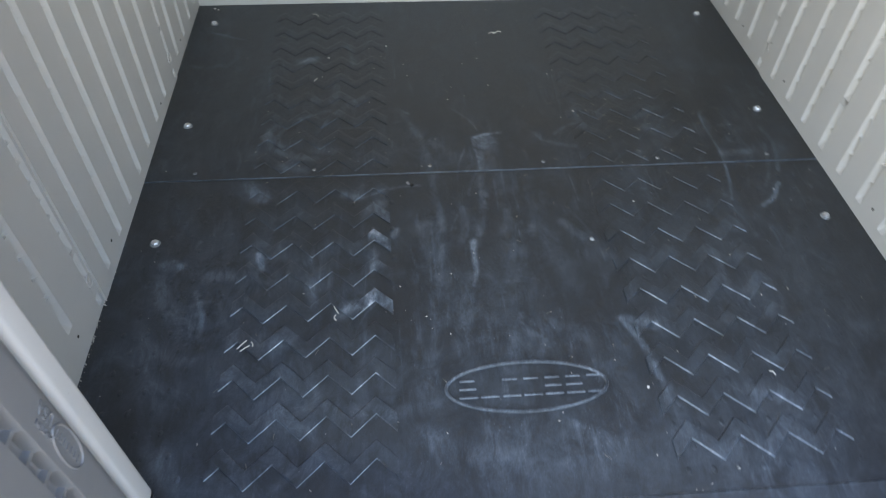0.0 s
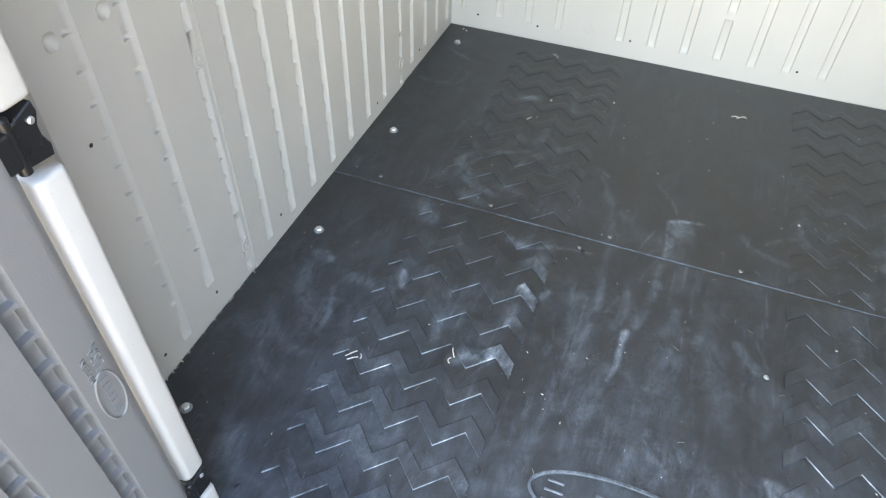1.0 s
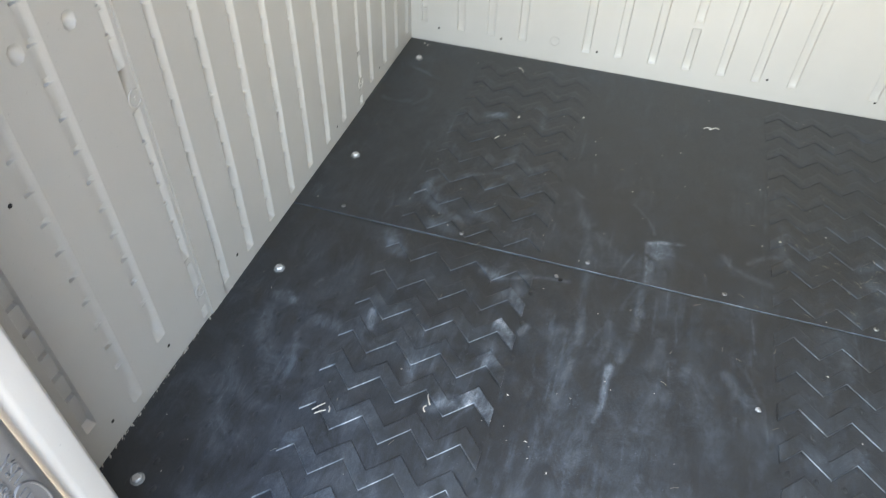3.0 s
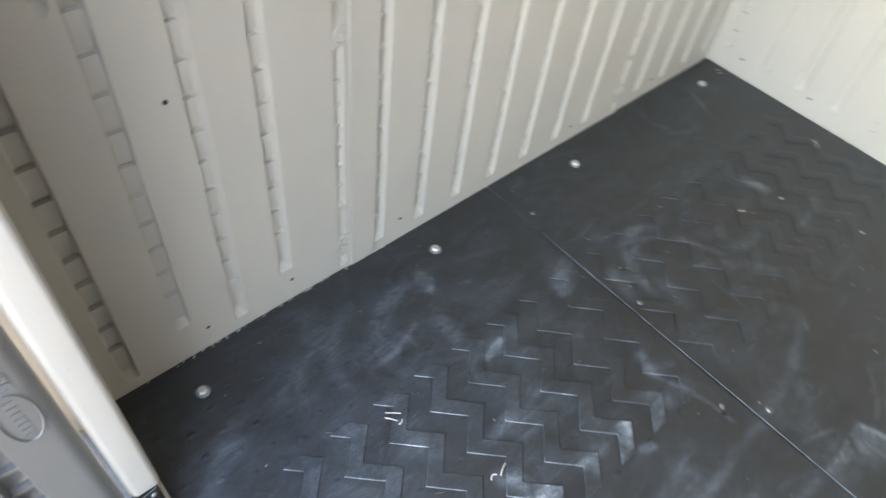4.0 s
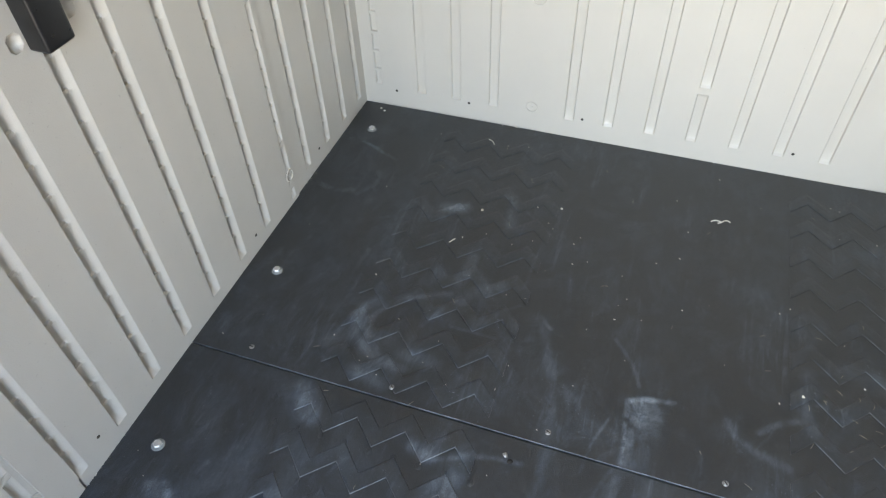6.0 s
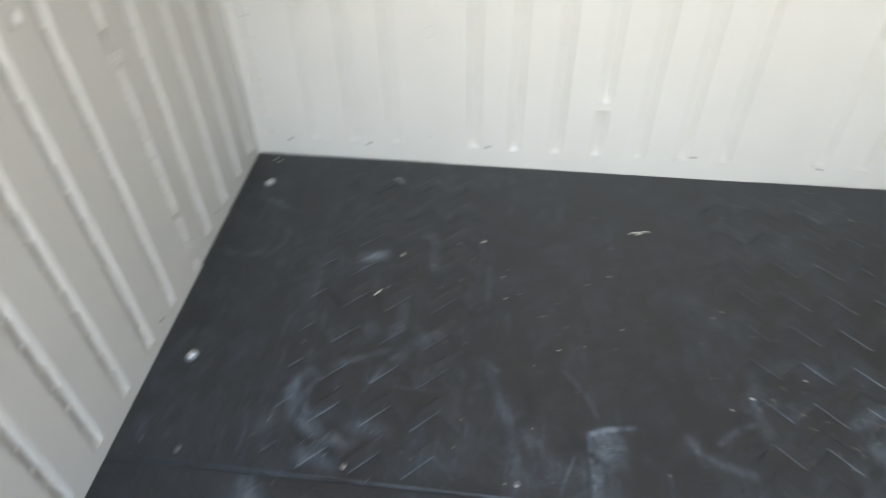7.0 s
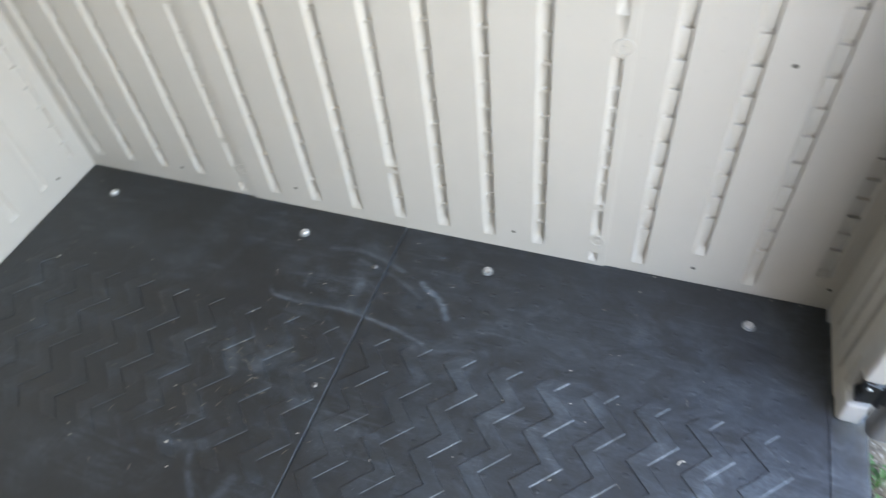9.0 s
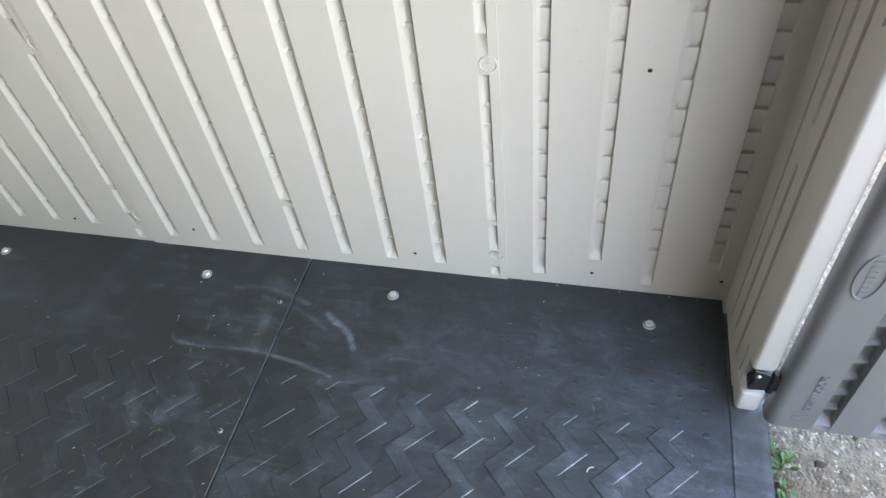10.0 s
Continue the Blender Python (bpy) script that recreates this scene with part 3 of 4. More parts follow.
def ladder_rib(u, low, width=0.031, deep=0.024):
    return (u, width, [(low, HEIGHT - 0.05)], deep, 0.85, 0.0635)


def dimple(u, z=0.788):
    return (u, 0.027, [(z - 0.015, z + 0.015)], 0.010, -1, 5)


def seam_rib(u):
    return (u, 0.022, [(0.012, 0.045), (0.105, 0.188), (0.205, 0.585), (0.668, 1.10), (1.14, HEIGHT - 0.05)], 0.010, 0.5, 0.05)


def split_rib(u, gap):
    return (u, 0.031, [(0.035, gap), (gap + 0.022, HEIGHT - 0.05)], 0.0145, 0.42, 0.0635)


def flatten(ob):
    """Keep the broad faces of a panel plane."""
    for f in ob.data.polygons:
        if f.area > 0.002:
            f.use_smooth = False


def wall(name, label, spans, ribs, place, flip, holes, discs):
    """A wall of moulded panels that meet at seams."""
    root = empty(name)
    tagged(root, label, "wall", kind="structure")
    for k, (u0, u1) in enumerate(spans):
        lift = 0.005 if k == 1 else 0.0
        own = [r for r in ribs if u0 < r[0] < u1]
        flatten(part("wall_panel", panel_mesh(u0, u1, GROUND - 0.012, HEIGHT, own, lambda u, z, d: place(u, z, d - lift), flip, 0.046, slant=name != "wall_back"), wall_resin, root, smooth=38))
    # unseen blockers added behind the corners against leaking sunlight
    for u in (spans[0][0] - 0.02, spans[-1][1] + 0.02):
        bm = bmesh.new()
        p, q = Vector(place(u - 0.034, GROUND - 0.01, 0.0285)), Vector(place(u + 0.026, HEIGHT, 0.040))
        box(bm, min(p.x, q.x), max(p.x, q.x), min(p.y, q.y), max(p.y, q.y), p.z, q.z)
        part("leak_blocker", bm, roof_resin, root)
    normal = (Vector(place(0, 0, 0)) - Vector(place(0, 0, 1))).normalized()
    turn = normal.to_track_quat("Z", "Y").to_matrix().to_4x4()
    def face(u):
        """How far the panel's face stands behind the wall plane."""
        return -0.005 if spans[1][0] < u < spans[1][1] else 0.0

    for u, z in holes:
        bm = bmesh.new()
        m = Matrix.Translation(place(u, z, face(u))) @ turn
        lathe(bm, [(0.0042, -0.002), (0.0042, 0.0004), (0.0030, 0.0012), (0.0012, 0.0014)], 10, m)
        part("screw", bm, dark_hole, root, "dark screw head")
    for u, z in discs:
        bm = bmesh.new()
        m = Matrix.Translation(place(u, z, face(u))) @ turn
        loops = []
        for r, h in ((0.0185, -0.0004), (0.0172, 0.0016), (0.0150, 0.0016), (0.0138, -0.0004)):
            loops.append([bm.verts.new(m @ Vector((r * math.cos(math.pi * i / 14), r * math.sin(math.pi * i / 14), h))) for i in range(28)])
        for p, q in zip(loops, loops[1:]):
            for i in range(28):
                bm.faces.new((p[i], p[(i + 1) % 28], q[(i + 1) % 28], q[i]))
        lathe(bm, [(0.004, -0.0004), (0.0036, 0.0014), (0.001, 0.0018)], 10, m)
        part("fixing_disc", bm, wall_resin, root, smooth=40)
    return root


mid = 0.36
left_ribs = [ladder_rib(-0.975, 0.03), ladder_rib(-0.855, 0.10, 0.029, 0.017), end_rib(-0.738, 0.035), end_rib(-0.626, 0.10), seam_rib(-0.483)] + [rib(y, 0.037, rung=mid) for y in (-0.387, -0.266, -0.148, -0.027, 0.094, 0.218, 0.342)] + [seam_rib(0.482)] + [rib(y, 0.037, rung=mid) for y in (0.590, 0.716, 0.832, 0.945)]
wall_left = wall("wall_left", "ivory moulded resin side wall with vertical ribs", [(FRONT - 0.03, -0.462), (-0.462, 0.507), (0.507, BACK)], left_ribs + [dimple(y) for y in (-0.893, -0.776, -0.663, -0.553, -0.412, -0.305, -0.078, 0.034, 0.156, 0.28)],
                 lambda u, z, d: (LEFT - d, u, z), False,
                 [(-0.780, 0.604), (-0.812, 0.060), (-0.616, 0.062), (-0.324, 0.068), (0.285, 0.05), (0.66, 0.05)],
                 [(-0.475, 0.606), (-0.476, 0.094), (0.484, 0.606), (0.484, 0.09)])
right_ribs = [(-1.004, 0.029, [(0.10, HEIGHT - 0.05)], 0.0150, 0.85, 0.050), end_rib(-0.868, 0.028), end_rib(-0.748, 0.098), end_rib(-0.622, 0.03), seam_rib(-0.517)] + [rib(y, 0.036, rung=mid) for y in (-0.382, -0.258, -0.138, 0.106, 0.227, 0.352)] + [split_rib(-0.018, 0.19), seam_rib(0.465)] + [rib(y, 0.050, rung=mid) for y in (0.592, 0.715, 0.830, 0.945)]
wall_right = wall("wall_right", "ivory moulded resin side wall with vertical ribs", [(FRONT - 0.03, -0.546), (-0.546, 0.430), (0.430, BACK)], right_ribs + [dimple(y, 0.80) for y in (-0.935, -0.808, -0.685, -0.568, -0.446, -0.32, -0.198, -0.078, 0.044, 0.166, 0.29)],
                  lambda u, z, d: (RIGHT + d, u, z), True,
                  [(-0.808, 0.603), (-0.320, 0.063), (-0.745, 0.050), (-1.028, 0.064), (0.283, 0.070), (0.655, 0.060)],
                  [(-0.527, 0.606), (-0.523, 0.087), (0.436, 0.612), (0.438, 0.10)])
back_ribs = [rib(-0.968, 0.07, 0.024, 0.8, 0.009)] + [rib(x, 0.060, rung=0.02, deep=0.0075) for x in (-0.824, -0.709, -0.590, -0.354, -0.238, -0.119, 0.116, 0.233, 0.352, 0.610, 0.727, 0.847)] + [(-0.002, 0.031, [(0.060, 0.215), (0.235, HEIGHT - 0.05)], 0.0075, 0.03, 0.0635), rib(0.975, 0.07, 0.024, 0.8, 0.009)]
wall_back = wall("wall_back", "pale moulded resin rear wall with vertical ribs", [(LEFT, -0.448), (-0.448, 0.452), (0.452, RIGHT)], back_ribs,
                 lambda u, z, d: (u, BACK + d, z), False,
                 [(-0.910, 0.055), (-0.668, 0.055), (-0.314, 0.07), (0.269, 0.075), (0.62, 0.055), (0.90, 0.055)], [(-0.47, 0.08), (-0.47, 0.42)])


# ---- front wall: jambs, posts and lintel ----
def jamb(side):
    """The short front wall beside the doorway, with its rounded post."""
    edge = RIGHT if side > 0 else LEFT
    front = FRONT_RIGHT if side > 0 else FRONT_LEFT
    root = empty("wall_front_right" if side > 0 else "wall_front_left")
    tagged(root, "narrow ivory resin front wall beside the doorway", "wall", kind="structure")
    a, b = sorted((edge, side * (JAMB + 0.058)))
    ribs = [(side * 0.955, 0.012, [(0.04, HEIGHT - 0.05)], 0.010, 0.0, 5), (side * 0.903, 0.016, [(0.06, 0.52), (0.60, 1.1), (1.16, 1.7)], 0.012, 0.6, 0.055), (side * 0.848, 0.016, [(0.03, HEIGHT - 0.05)], 0.012, 0.0, 5)]
    bm = panel_mesh(a, b, 0.001, HEIGHT, ribs, lambda u, z, d: (u, front - d, z), True, 0.03)
    flatten(part("wall_panel", bm, wall_resin, root, smooth=38))
    # post: rounded D profile, with notches cut where the hinges sit
    prof = [(JAMB + 0.058, front + 0.0005), (JAMB + 0.011, front + 0.0005)]
    for i in range(9):
        t = math.pi / 2 * i / 8
        prof.append((JAMB + 0.009 - 0.009 * math.sin(t), front - 0.009 + 0.009 * math.cos(t)))
    prof += [(JAMB, front - 0.034)]
    for i in range(1, 6):
        t = math.pi / 2 * i / 5
        prof.append((JAMB + 0.014 - 0.014 * math.cos(t), front - 0.034 - 0.012 * math.sin(t)))
    prof += [(JAMB + 0.058, front - 0.046)]
    for z0, z1 in ((0.006, 0.070), (0.153, 0.828), (0.915, 1.60), (1.69, HEIGHT)):
        bm = bmesh.new()
        loops = []
        for z, inset in ((z0, 0.004), (z0 + 0.003, 0.001), (z0 + 0.008, 0), (z1 - 0.008, 0), (z1 - 0.003, 0.001), (z1, 0.004)):
            cx, cy = JAMB + 0.03, front - 0.024
            loops.append([bm.verts.new((side * (x + (cx - x) * inset / 0.03), y + (cy - y) * inset / 0.034, z)) for x, y in prof])
        n = len(prof)
        for p, q in zip(loops, loops[1:]):
            for i in range(n):
                f = (p[i], p[(i + 1) % n], q[(i + 1) % n], q[i])
                bm.faces.new(f if side < 0 else f[::-1])
        bm.faces.new(loops[0] if side > 0 else loops[0][::-1])
        bm.faces.new(loops[-1][::-1] if side > 0 else loops[-1])
        bmesh.ops.recalc_face_normals(bm, faces=bm.faces)
        part("post", bm, post_resin, root, "pale rounded door post", smooth=50)
    # the post's core behind the hinge notches
    bm = bmesh.new()
    a, b = sorted((side * (JAMB + 0.034), side * (JAMB + 0.058)))
    box(bm, a, b, front - 0.040, front - 0.004, 0.002, HEIGHT)
    part("post_core", bm, post_resin, root)
    return root


jamb(-1)
jamb(1)
# top panels, out of view, added so light enters by the doorway only
bm = bmesh.new()
box(bm, LEFT, RIGHT, FRONT - 0.06, FRONT, HEIGHT + 0.001, HEIGHT + 0.26, 0.006)
tagged(part("wall_front_top", bm, wall_resin), "unseen ivory resin panel added above the doorway", "wall", kind="structure")
for z_name, x0, x1, y0, y1 in (("wall_left_top", LEFT - 0.02, LEFT, FRONT, BACK), ("wall_right_top", RIGHT, RIGHT + 0.02, FRONT, BACK), ("wall_back_top", LEFT, RIGHT, BACK, BACK + 0.02)):
    bm = bmesh.new()
    box(bm, x0, x1, y0, y1, HEIGHT + 0.001, HEIGHT + 0.26)
    tagged(part(z_name, bm, wall_resin), "unseen ivory resin wall top added below the roof", "wall", kind="structure")

# roof, out of view, added to shut out light from above: two shallow slopes
bm = bmesh.new()
xm = (LEFT + RIGHT) / 2
outer = [(LEFT - 0.08, HEIGHT + 0.22), (xm, HEIGHT + 0.52), (RIGHT + 0.08, HEIGHT + 0.22)]
under = [(LEFT - 0.08, HEIGHT + 0.19), (xm, HEIGHT + 0.485), (RIGHT + 0.08, HEIGHT + 0.19)]
ends = []
for y in (FRONT - 0.12, BACK + 0.08):
    ends.append([bm.verts.new((x, y, z)) for x, z in outer + under[::-1]])
for k in range(6):
    bm.faces.new((ends[0][k], ends[0][(k + 1) % 6], ends[1][(k + 1) % 6], ends[1][k]))
bm.faces.new((ends[0][0], ends[0][5], ends[0][4], ends[0][1]))
bm.faces.new((ends[0][1], ends[0][4], ends[0][3], ends[0][2]))
bm.faces.new((ends[1][1], ends[1][4], ends[1][5], ends[1][0]))
bm.faces.new((ends[1][2], ends[1][3], ends[1][4], ends[1][1]))
bmesh.ops.recalc_face_normals(bm, faces=bm.faces)
tagged(part("ceiling", bm, roof_resin), "grey-brown resin gable roof, unseen, added to shut out light above", "roof", kind="structure")
# gable ends, also unseen, close the roof against light
for y in (FRONT - 0.055, BACK + 0.001):
    bm = bmesh.new()
    tri = [(LEFT, HEIGHT + 0.262), (RIGHT, HEIGHT + 0.262), (xm, HEIGHT + 0.48)]
    p = [bm.verts.new((x, y, z)) for x, z in tri]
    q = [bm.verts.new((x, y + 0.02, z)) for x, z in tri]
    bm.faces.new(p)
    bm.faces.new(q[::-1])
    for k in range(3):
        bm.faces.new((p[(k + 1) % 3], p[k], q[k], q[(k + 1) % 3]))
    tagged(part("wall_gable", bm, wall_resin), "unseen ivory resin gable end added under the roof", "wall", kind="structure")


# ---- doors, both folded back outwards ----
def text_mesh(body, size, m, depth=0.0012):
    cu = bpy.data.curves.new("lettering", "FONT")
    cu.body, cu.size, cu.extrude, cu.align_x, cu.align_y = body, size, depth, "CENTER", "CENTER"
    ob = bpy.data.objects.new("lettering", cu)
    me = bpy.data.meshes.new_from_object(ob)
    bpy.data.objects.remove(ob)
    me.transform(m)
    return me


def door(side):
    root = empty("door_2" if side > 0 else "door_1")
    tagged(root, "grey ribbed resin shed door standing open outwards", "door", kind="structure")
    face = 0.722 if side > 0 else -0.738
    shift = 0.0 if side > 0 else 0.032
    y_hinge, y_far = (-1.1035 if side > 0 else -1.112) + shift, -1.86 + shift
    ribs = []
    for k in range(6):
        ribs.append((-1.206 + shift + (0.008 if side < 0 else 0) - 0.101 * k, 0.032, [(0.028, HEIGHT - 0.12)], 0.024, 0.5, 0.054))
    bm = panel_mesh(y_far + 0.012, y_hinge - 0.022, 0.004, HEIGHT - 0.03, ribs, lambda u, z, d: (face + side * d, u, z), side > 0, 0.04, False)
    flatten(part("door_panel", bm, door_resin, root, smooth=38))
    # rounded hinge edge
    bm = bmesh.new()
    prof = [(0.0, y_hinge - 0.0222)]
    for i in range(9):
        t = math.pi / 2 * i / 8
        prof.append((0.020 - 0.020 * math.cos(t), y_hinge - 0.022 + 0.020 * math.sin(t)))
    prof += [(0.040, y_hinge - 0.002), (0.040, y_hinge - 0.0222)]
    lo = [bm.verts.new((face + side * x, y, 0.004)) for x, y in prof]
    hi = [bm.verts.new((face + side * x, y, HEIGHT - 0.03)) for x, y in prof]
    for i in range(len(prof)):
        j = (i + 1) % len(prof)
        bm.faces.new((lo[i], lo[j], hi[j], hi[i]))
    bm.faces.new(lo)
    bm.faces.new(hi[::-1])
    bmesh.ops.recalc_face_normals(bm, faces=bm.faces)
    part("door_edge", bm, door_resin, root, smooth=40)
    # oval badge with a plain bar, and the mould's lettering running up the door
    # local x runs up the door, local z out of its face
    ax = Vector((0, 0, 1))
    az = Vector((-side, 0, 0))
    ay = az.cross(ax)
    base = Matrix((ax, ay, az)).transposed().to_4x4()
    bm = bmesh.new()
    loops = []
    for r, h in ((1.0, -0.0004), (0.97, 0.0024), (0.92, 0.0024), (0.89, -0.0004)):
        loops.append([bm.verts.new(Matrix.Translation((face, -1.144 + shift - (0.006 if side < 0 else 0), 0.466 if side > 0 else 0.502)) @ base @ Vector((0.053 * r * math.cos(math.pi * i / 24), (0.0215 - 0.053 * (1 - r) * 0.55) * math.sin(math.pi * i / 24), h))) for i in range(48)])
    for p, q in zip(loops, loops[1:]):
        for i in range(48):
            bm.faces.new((p[i], p[(i + 1) % 48], q[(i + 1) % 48], q[i]))
    bmesh.ops.recalc_face_normals(bm, faces=bm.faces)
    badge = part("badge", bm, door_resin, root, smooth=40)
    bm = bmesh.new()
    for k in range(7):
        made = bmesh.ops.create_cube(bm, size=1.0, matrix=Matrix.Translation((face, -1.144 + shift - (0.006 if side < 0 else 0), 0.466 if side > 0 else 0.502)) @ base @ Matrix.Translation((-0.036 + 0.012 * k, 0, 0.0004)) @ Matrix.Diagonal((0.0055, 0.011, 0.0022, 1)))
    part("badge_bar", bm, door_resin, badge)
    for body, size, y, z in [("MADE IN", 0.012, -1.143, 0.572), ("USA", 0.024, -1.162, 0.580)] + ([("RIGHT DOOR", 0.020, -1.164, 0.135)] if side > 0 else []):
        if side < 0:
            # mirrored about the middle of the flat edge
            y = -2.305 - y
        me = text_mesh(body, size, Matrix.Translation((face, y + shift, z)) @ base, 0.0018)
        me.materials.append(door_resin)
        ob = new("lettering", me)
        ob.parent = root
    bm = bmesh.new()
    for k in range(3):
        bmesh.ops.create_cube(bm, size=1.0, matrix=Matrix.Translation((face, -1.158 + shift, 0.040 + 0.011 * k)) @ base @ Matrix.Diagonal((0.003, 0.026, 0.003, 1)))
    part("mould_mark", bm, door_resin, root)
    return root


door(-1)
door(1)


# ---- hinges ----
def hinge(side, z):
    root = empty("hinge", Matrix.Translation((side * (JAMB + 0.004), (FRONT_RIGHT if side > 0 else FRONT_LEFT) - 0.032, z)))
    tagged(root, "black plastic door hinge set in the pale post", "hinge", group="door hinges")
    bm = bmesh.new()
    lathe(bm, [(0.005, -0.034), (0.0072, -0.032), (0.0072, 0.032), (0.005, 0.034)], 16, Matrix.Translation((-side * 0.002, -0.014, 0)))
    part("barrel", bm, black_plastic, root, smooth=40)
    # waisted leaf that laps round the post
    bm = bmesh.new()
    rim = [(-0.010, -0.030), (0.024, -0.034), (0.026, -0.020), (0.020, -0.006), (0.020, 0.006), (0.026, 0.020), (0.024, 0.034), (-0.010, 0.022)]
    a = [bm.verts.new((-side * 0.0045, y, z)) for y, z in rim]
    b = [bm.verts.new((side * 0.024, y, z)) for y, z in rim]
    for k in range(8):
        bm.faces.new((a[k], a[(k + 1) % 8], b[(k + 1) % 8], b[k]))
    bm.faces.new(a[::-1])
    bm.faces.new(b)
    bmesh.ops.recalc_face_normals(bm, faces=bm.faces)
    bmesh.ops.bevel(bm, geom=list(bm.edges), offset=0.0015, segments=1, affect="EDGES")
    leaf = part("leaf_plate", bm, black_plastic, root)
    bm = bmesh.new()
    a, b = sorted((-side * 0.010, side * 0.004))
    box(bm, a, b, -0.046, -0.016, -0.022, 0.022, 0.004)
    part("door_plate", bm, black_plastic, root)
    bm = bmesh.new()
    lathe(bm, [(0.0045, -0.003), (0.0045, 0.002), (0.0025, 0.0035)], 10, pose(-side * 0.004, 0.014, 0.016, 0, -90 * side, 0))
    part("screw", bm, zinc, leaf, "bright screw head")
    return root


for side in (-1, 1):
    for z in (0.119, 0.879, 1.652):
        hinge(side, z)


# ---- black bracket hooked into a rib of the left wall ----
bracket = empty("shelf_bracket", Matrix.Translation((LEFT, -0.030, 0.768)))
tagged(bracket, "black plastic bracket plugged into a wall rib", "bracket")
bm = bmesh.new()
box(bm, 0.0, 0.042, -0.030, 0.028, -0.004, 0.30, 0.007, 3)
part("bracket_body", bm, black_plastic, bracket, smooth=50)
bm = bmesh.new()
box(bm, -0.008, 0.012, -0.012, 0.012, -0.018, 0.004, 0.003)
part("tongue", bm, black_plastic, bracket)


# ---- bolts in the floor ----
def bolt(m):
    root = empty("floor_bolt", m)
    tagged(root, "bright zinc bolt with a wide washer in the black floor", "bolt", group="floor bolts")
    bm = bmesh.new()
    lathe(bm, [(0.0140, 0.0), (0.0142, 0.0016), (0.0130, 0.0026), (0.0085, 0.0028)], 24)
    part("washer", bm, clear_cap, root, "milky washer", smooth=40)
    bm = bmesh.new()
    lathe(bm, [(0.0092, 0.0024), (0.0095, 0.0072), (0.0082, 0.0088), (0.0045, 0.0092)], 6)
    part("head", bm, zinc, root)
    return root


first = bolt(Matrix.Translation((-0.940, 0.853, 0)))
for i, y in enumerate((0.853, 0.229, -0.278, -0.882)):
    for side in (-1, 1):
        if i or side > 0:
            copy_thing(first, Matrix.Translation((side * 0.934, y, 0.0)) @ pose(0, 0, 0, random.uniform(-3, 3), random.uniform(-3, 3), random.uniform(0, 60)))

small = empty("seam_screw", Matrix.Translation((-0.875, 0, 0)))
tagged(small, "small bright screw along the floor seam", "screw", group="seam screws")
bm = bmesh.new()
lathe(bm, [(0.0062, -0.0005), (0.0062, 0.0010), (0.0048, 0.0028), (0.0026, 0.0034)], 14)
head = part("head", bm, dull_zinc, small, smooth=40)
bm = bmesh.new()
box(bm, -0.0042, 0.0042, -0.0012, 0.0010, 0.0030, 0.0039)
part("slot", bm, dark_hole, head, "dark drive slot")
for x in (-0.527, -0.181, 0.167, 0.524, 0.875):
    copy_thing(small, Matrix.Translation((x, 0, 0)) @ pose(0, 0, 0, 0, 0, random.uniform(0, 180)))


# ---- litter on the floor ----
def shaving_curl(x, y, turn, length, curl, radius=0.0014, mat=shaving, label="pale curled plastic shaving on the black floor"):
    pts = []
    a = 0.0
    p = Vector((0, 0, 0.0035))
    for i in range(10):
        pts.append(tuple(p))
        a += curl / 10
        p = p + Vector((math.cos(a), math.sin(a), 0.25 * math.sin(i * 0.7))) * length / 10
        p.z = max(p.z, 0.0018)
    bm = bmesh.new()
    tube(bm, pts, radius, 5)
    ob = part("plastic_shaving", bm, mat, smooth=50)
    ob.matrix_world = pose(x, y, 0.001, 0, 0, turn)
    return tagged(ob, label, "litter", group="floor litter")


for x, y, turn, length, curl in ((-0.452, -0.520, -75, 0.030, 0.4), (-0.446, -0.548, 200, 0.022, 2.6), (-0.676, -0.633, 40, 0.034, 0.3), (-0.668, -0.640, 30, 0.028, 0.2), (-0.640, -0.628, 70, 0.016, 1.4),
                                 (-0.574, 0.905, -20, 0.035, -0.8), (0.113, 0.740, 160, 0.030, 1.2), (0.118, 0.745, 40, 0.022, -1.5), (0.105, 0.733, 10, 0.02, 1.0), (-0.549, 0.453, 45, 0.022, 0.4), (0.574, -0.784, 80, 0.020, 1.8)):
    shaving_curl(x, y, turn, length, curl)


def crumb(x, y, size, mat, name="plastic_chip", label="small pale chip lying on the black floor"):
    bm = bmesh.new()
    bmesh.ops.create_icosphere(bm, subdivisions=1, radius=size)
    for v in bm.verts:
        v.co *= 0.7 + 0.6 * random.random()
        v.co.z = v.co.z * 0.5 + size * 0.4
    ob = part(name, bm, mat)
    ob.matrix_world = pose(x, y, 0.0005, 0, 0, random.uniform(0, 360))
    return tagged(ob, label, "litter", group="floor litter")


crumb(0.244, -0.330, 0.0065, clear_cap, label="milky plastic chip lying on the black floor")
crumb(-0.250, -0.078, 0.006, dull_zinc, "loose_screw", "loose dull screw lying near the floor seam")
crumb(-0.238, -0.088, 0.006, dark_hole)
for x, y in ((0.269, -0.795), (-0.503, 0.599), (-0.298, 0.668), (0.31, 0.247), (-0.955, 0.965), (-0.94, 0.955)):
    crumb(x, y, 0.004, shaving)

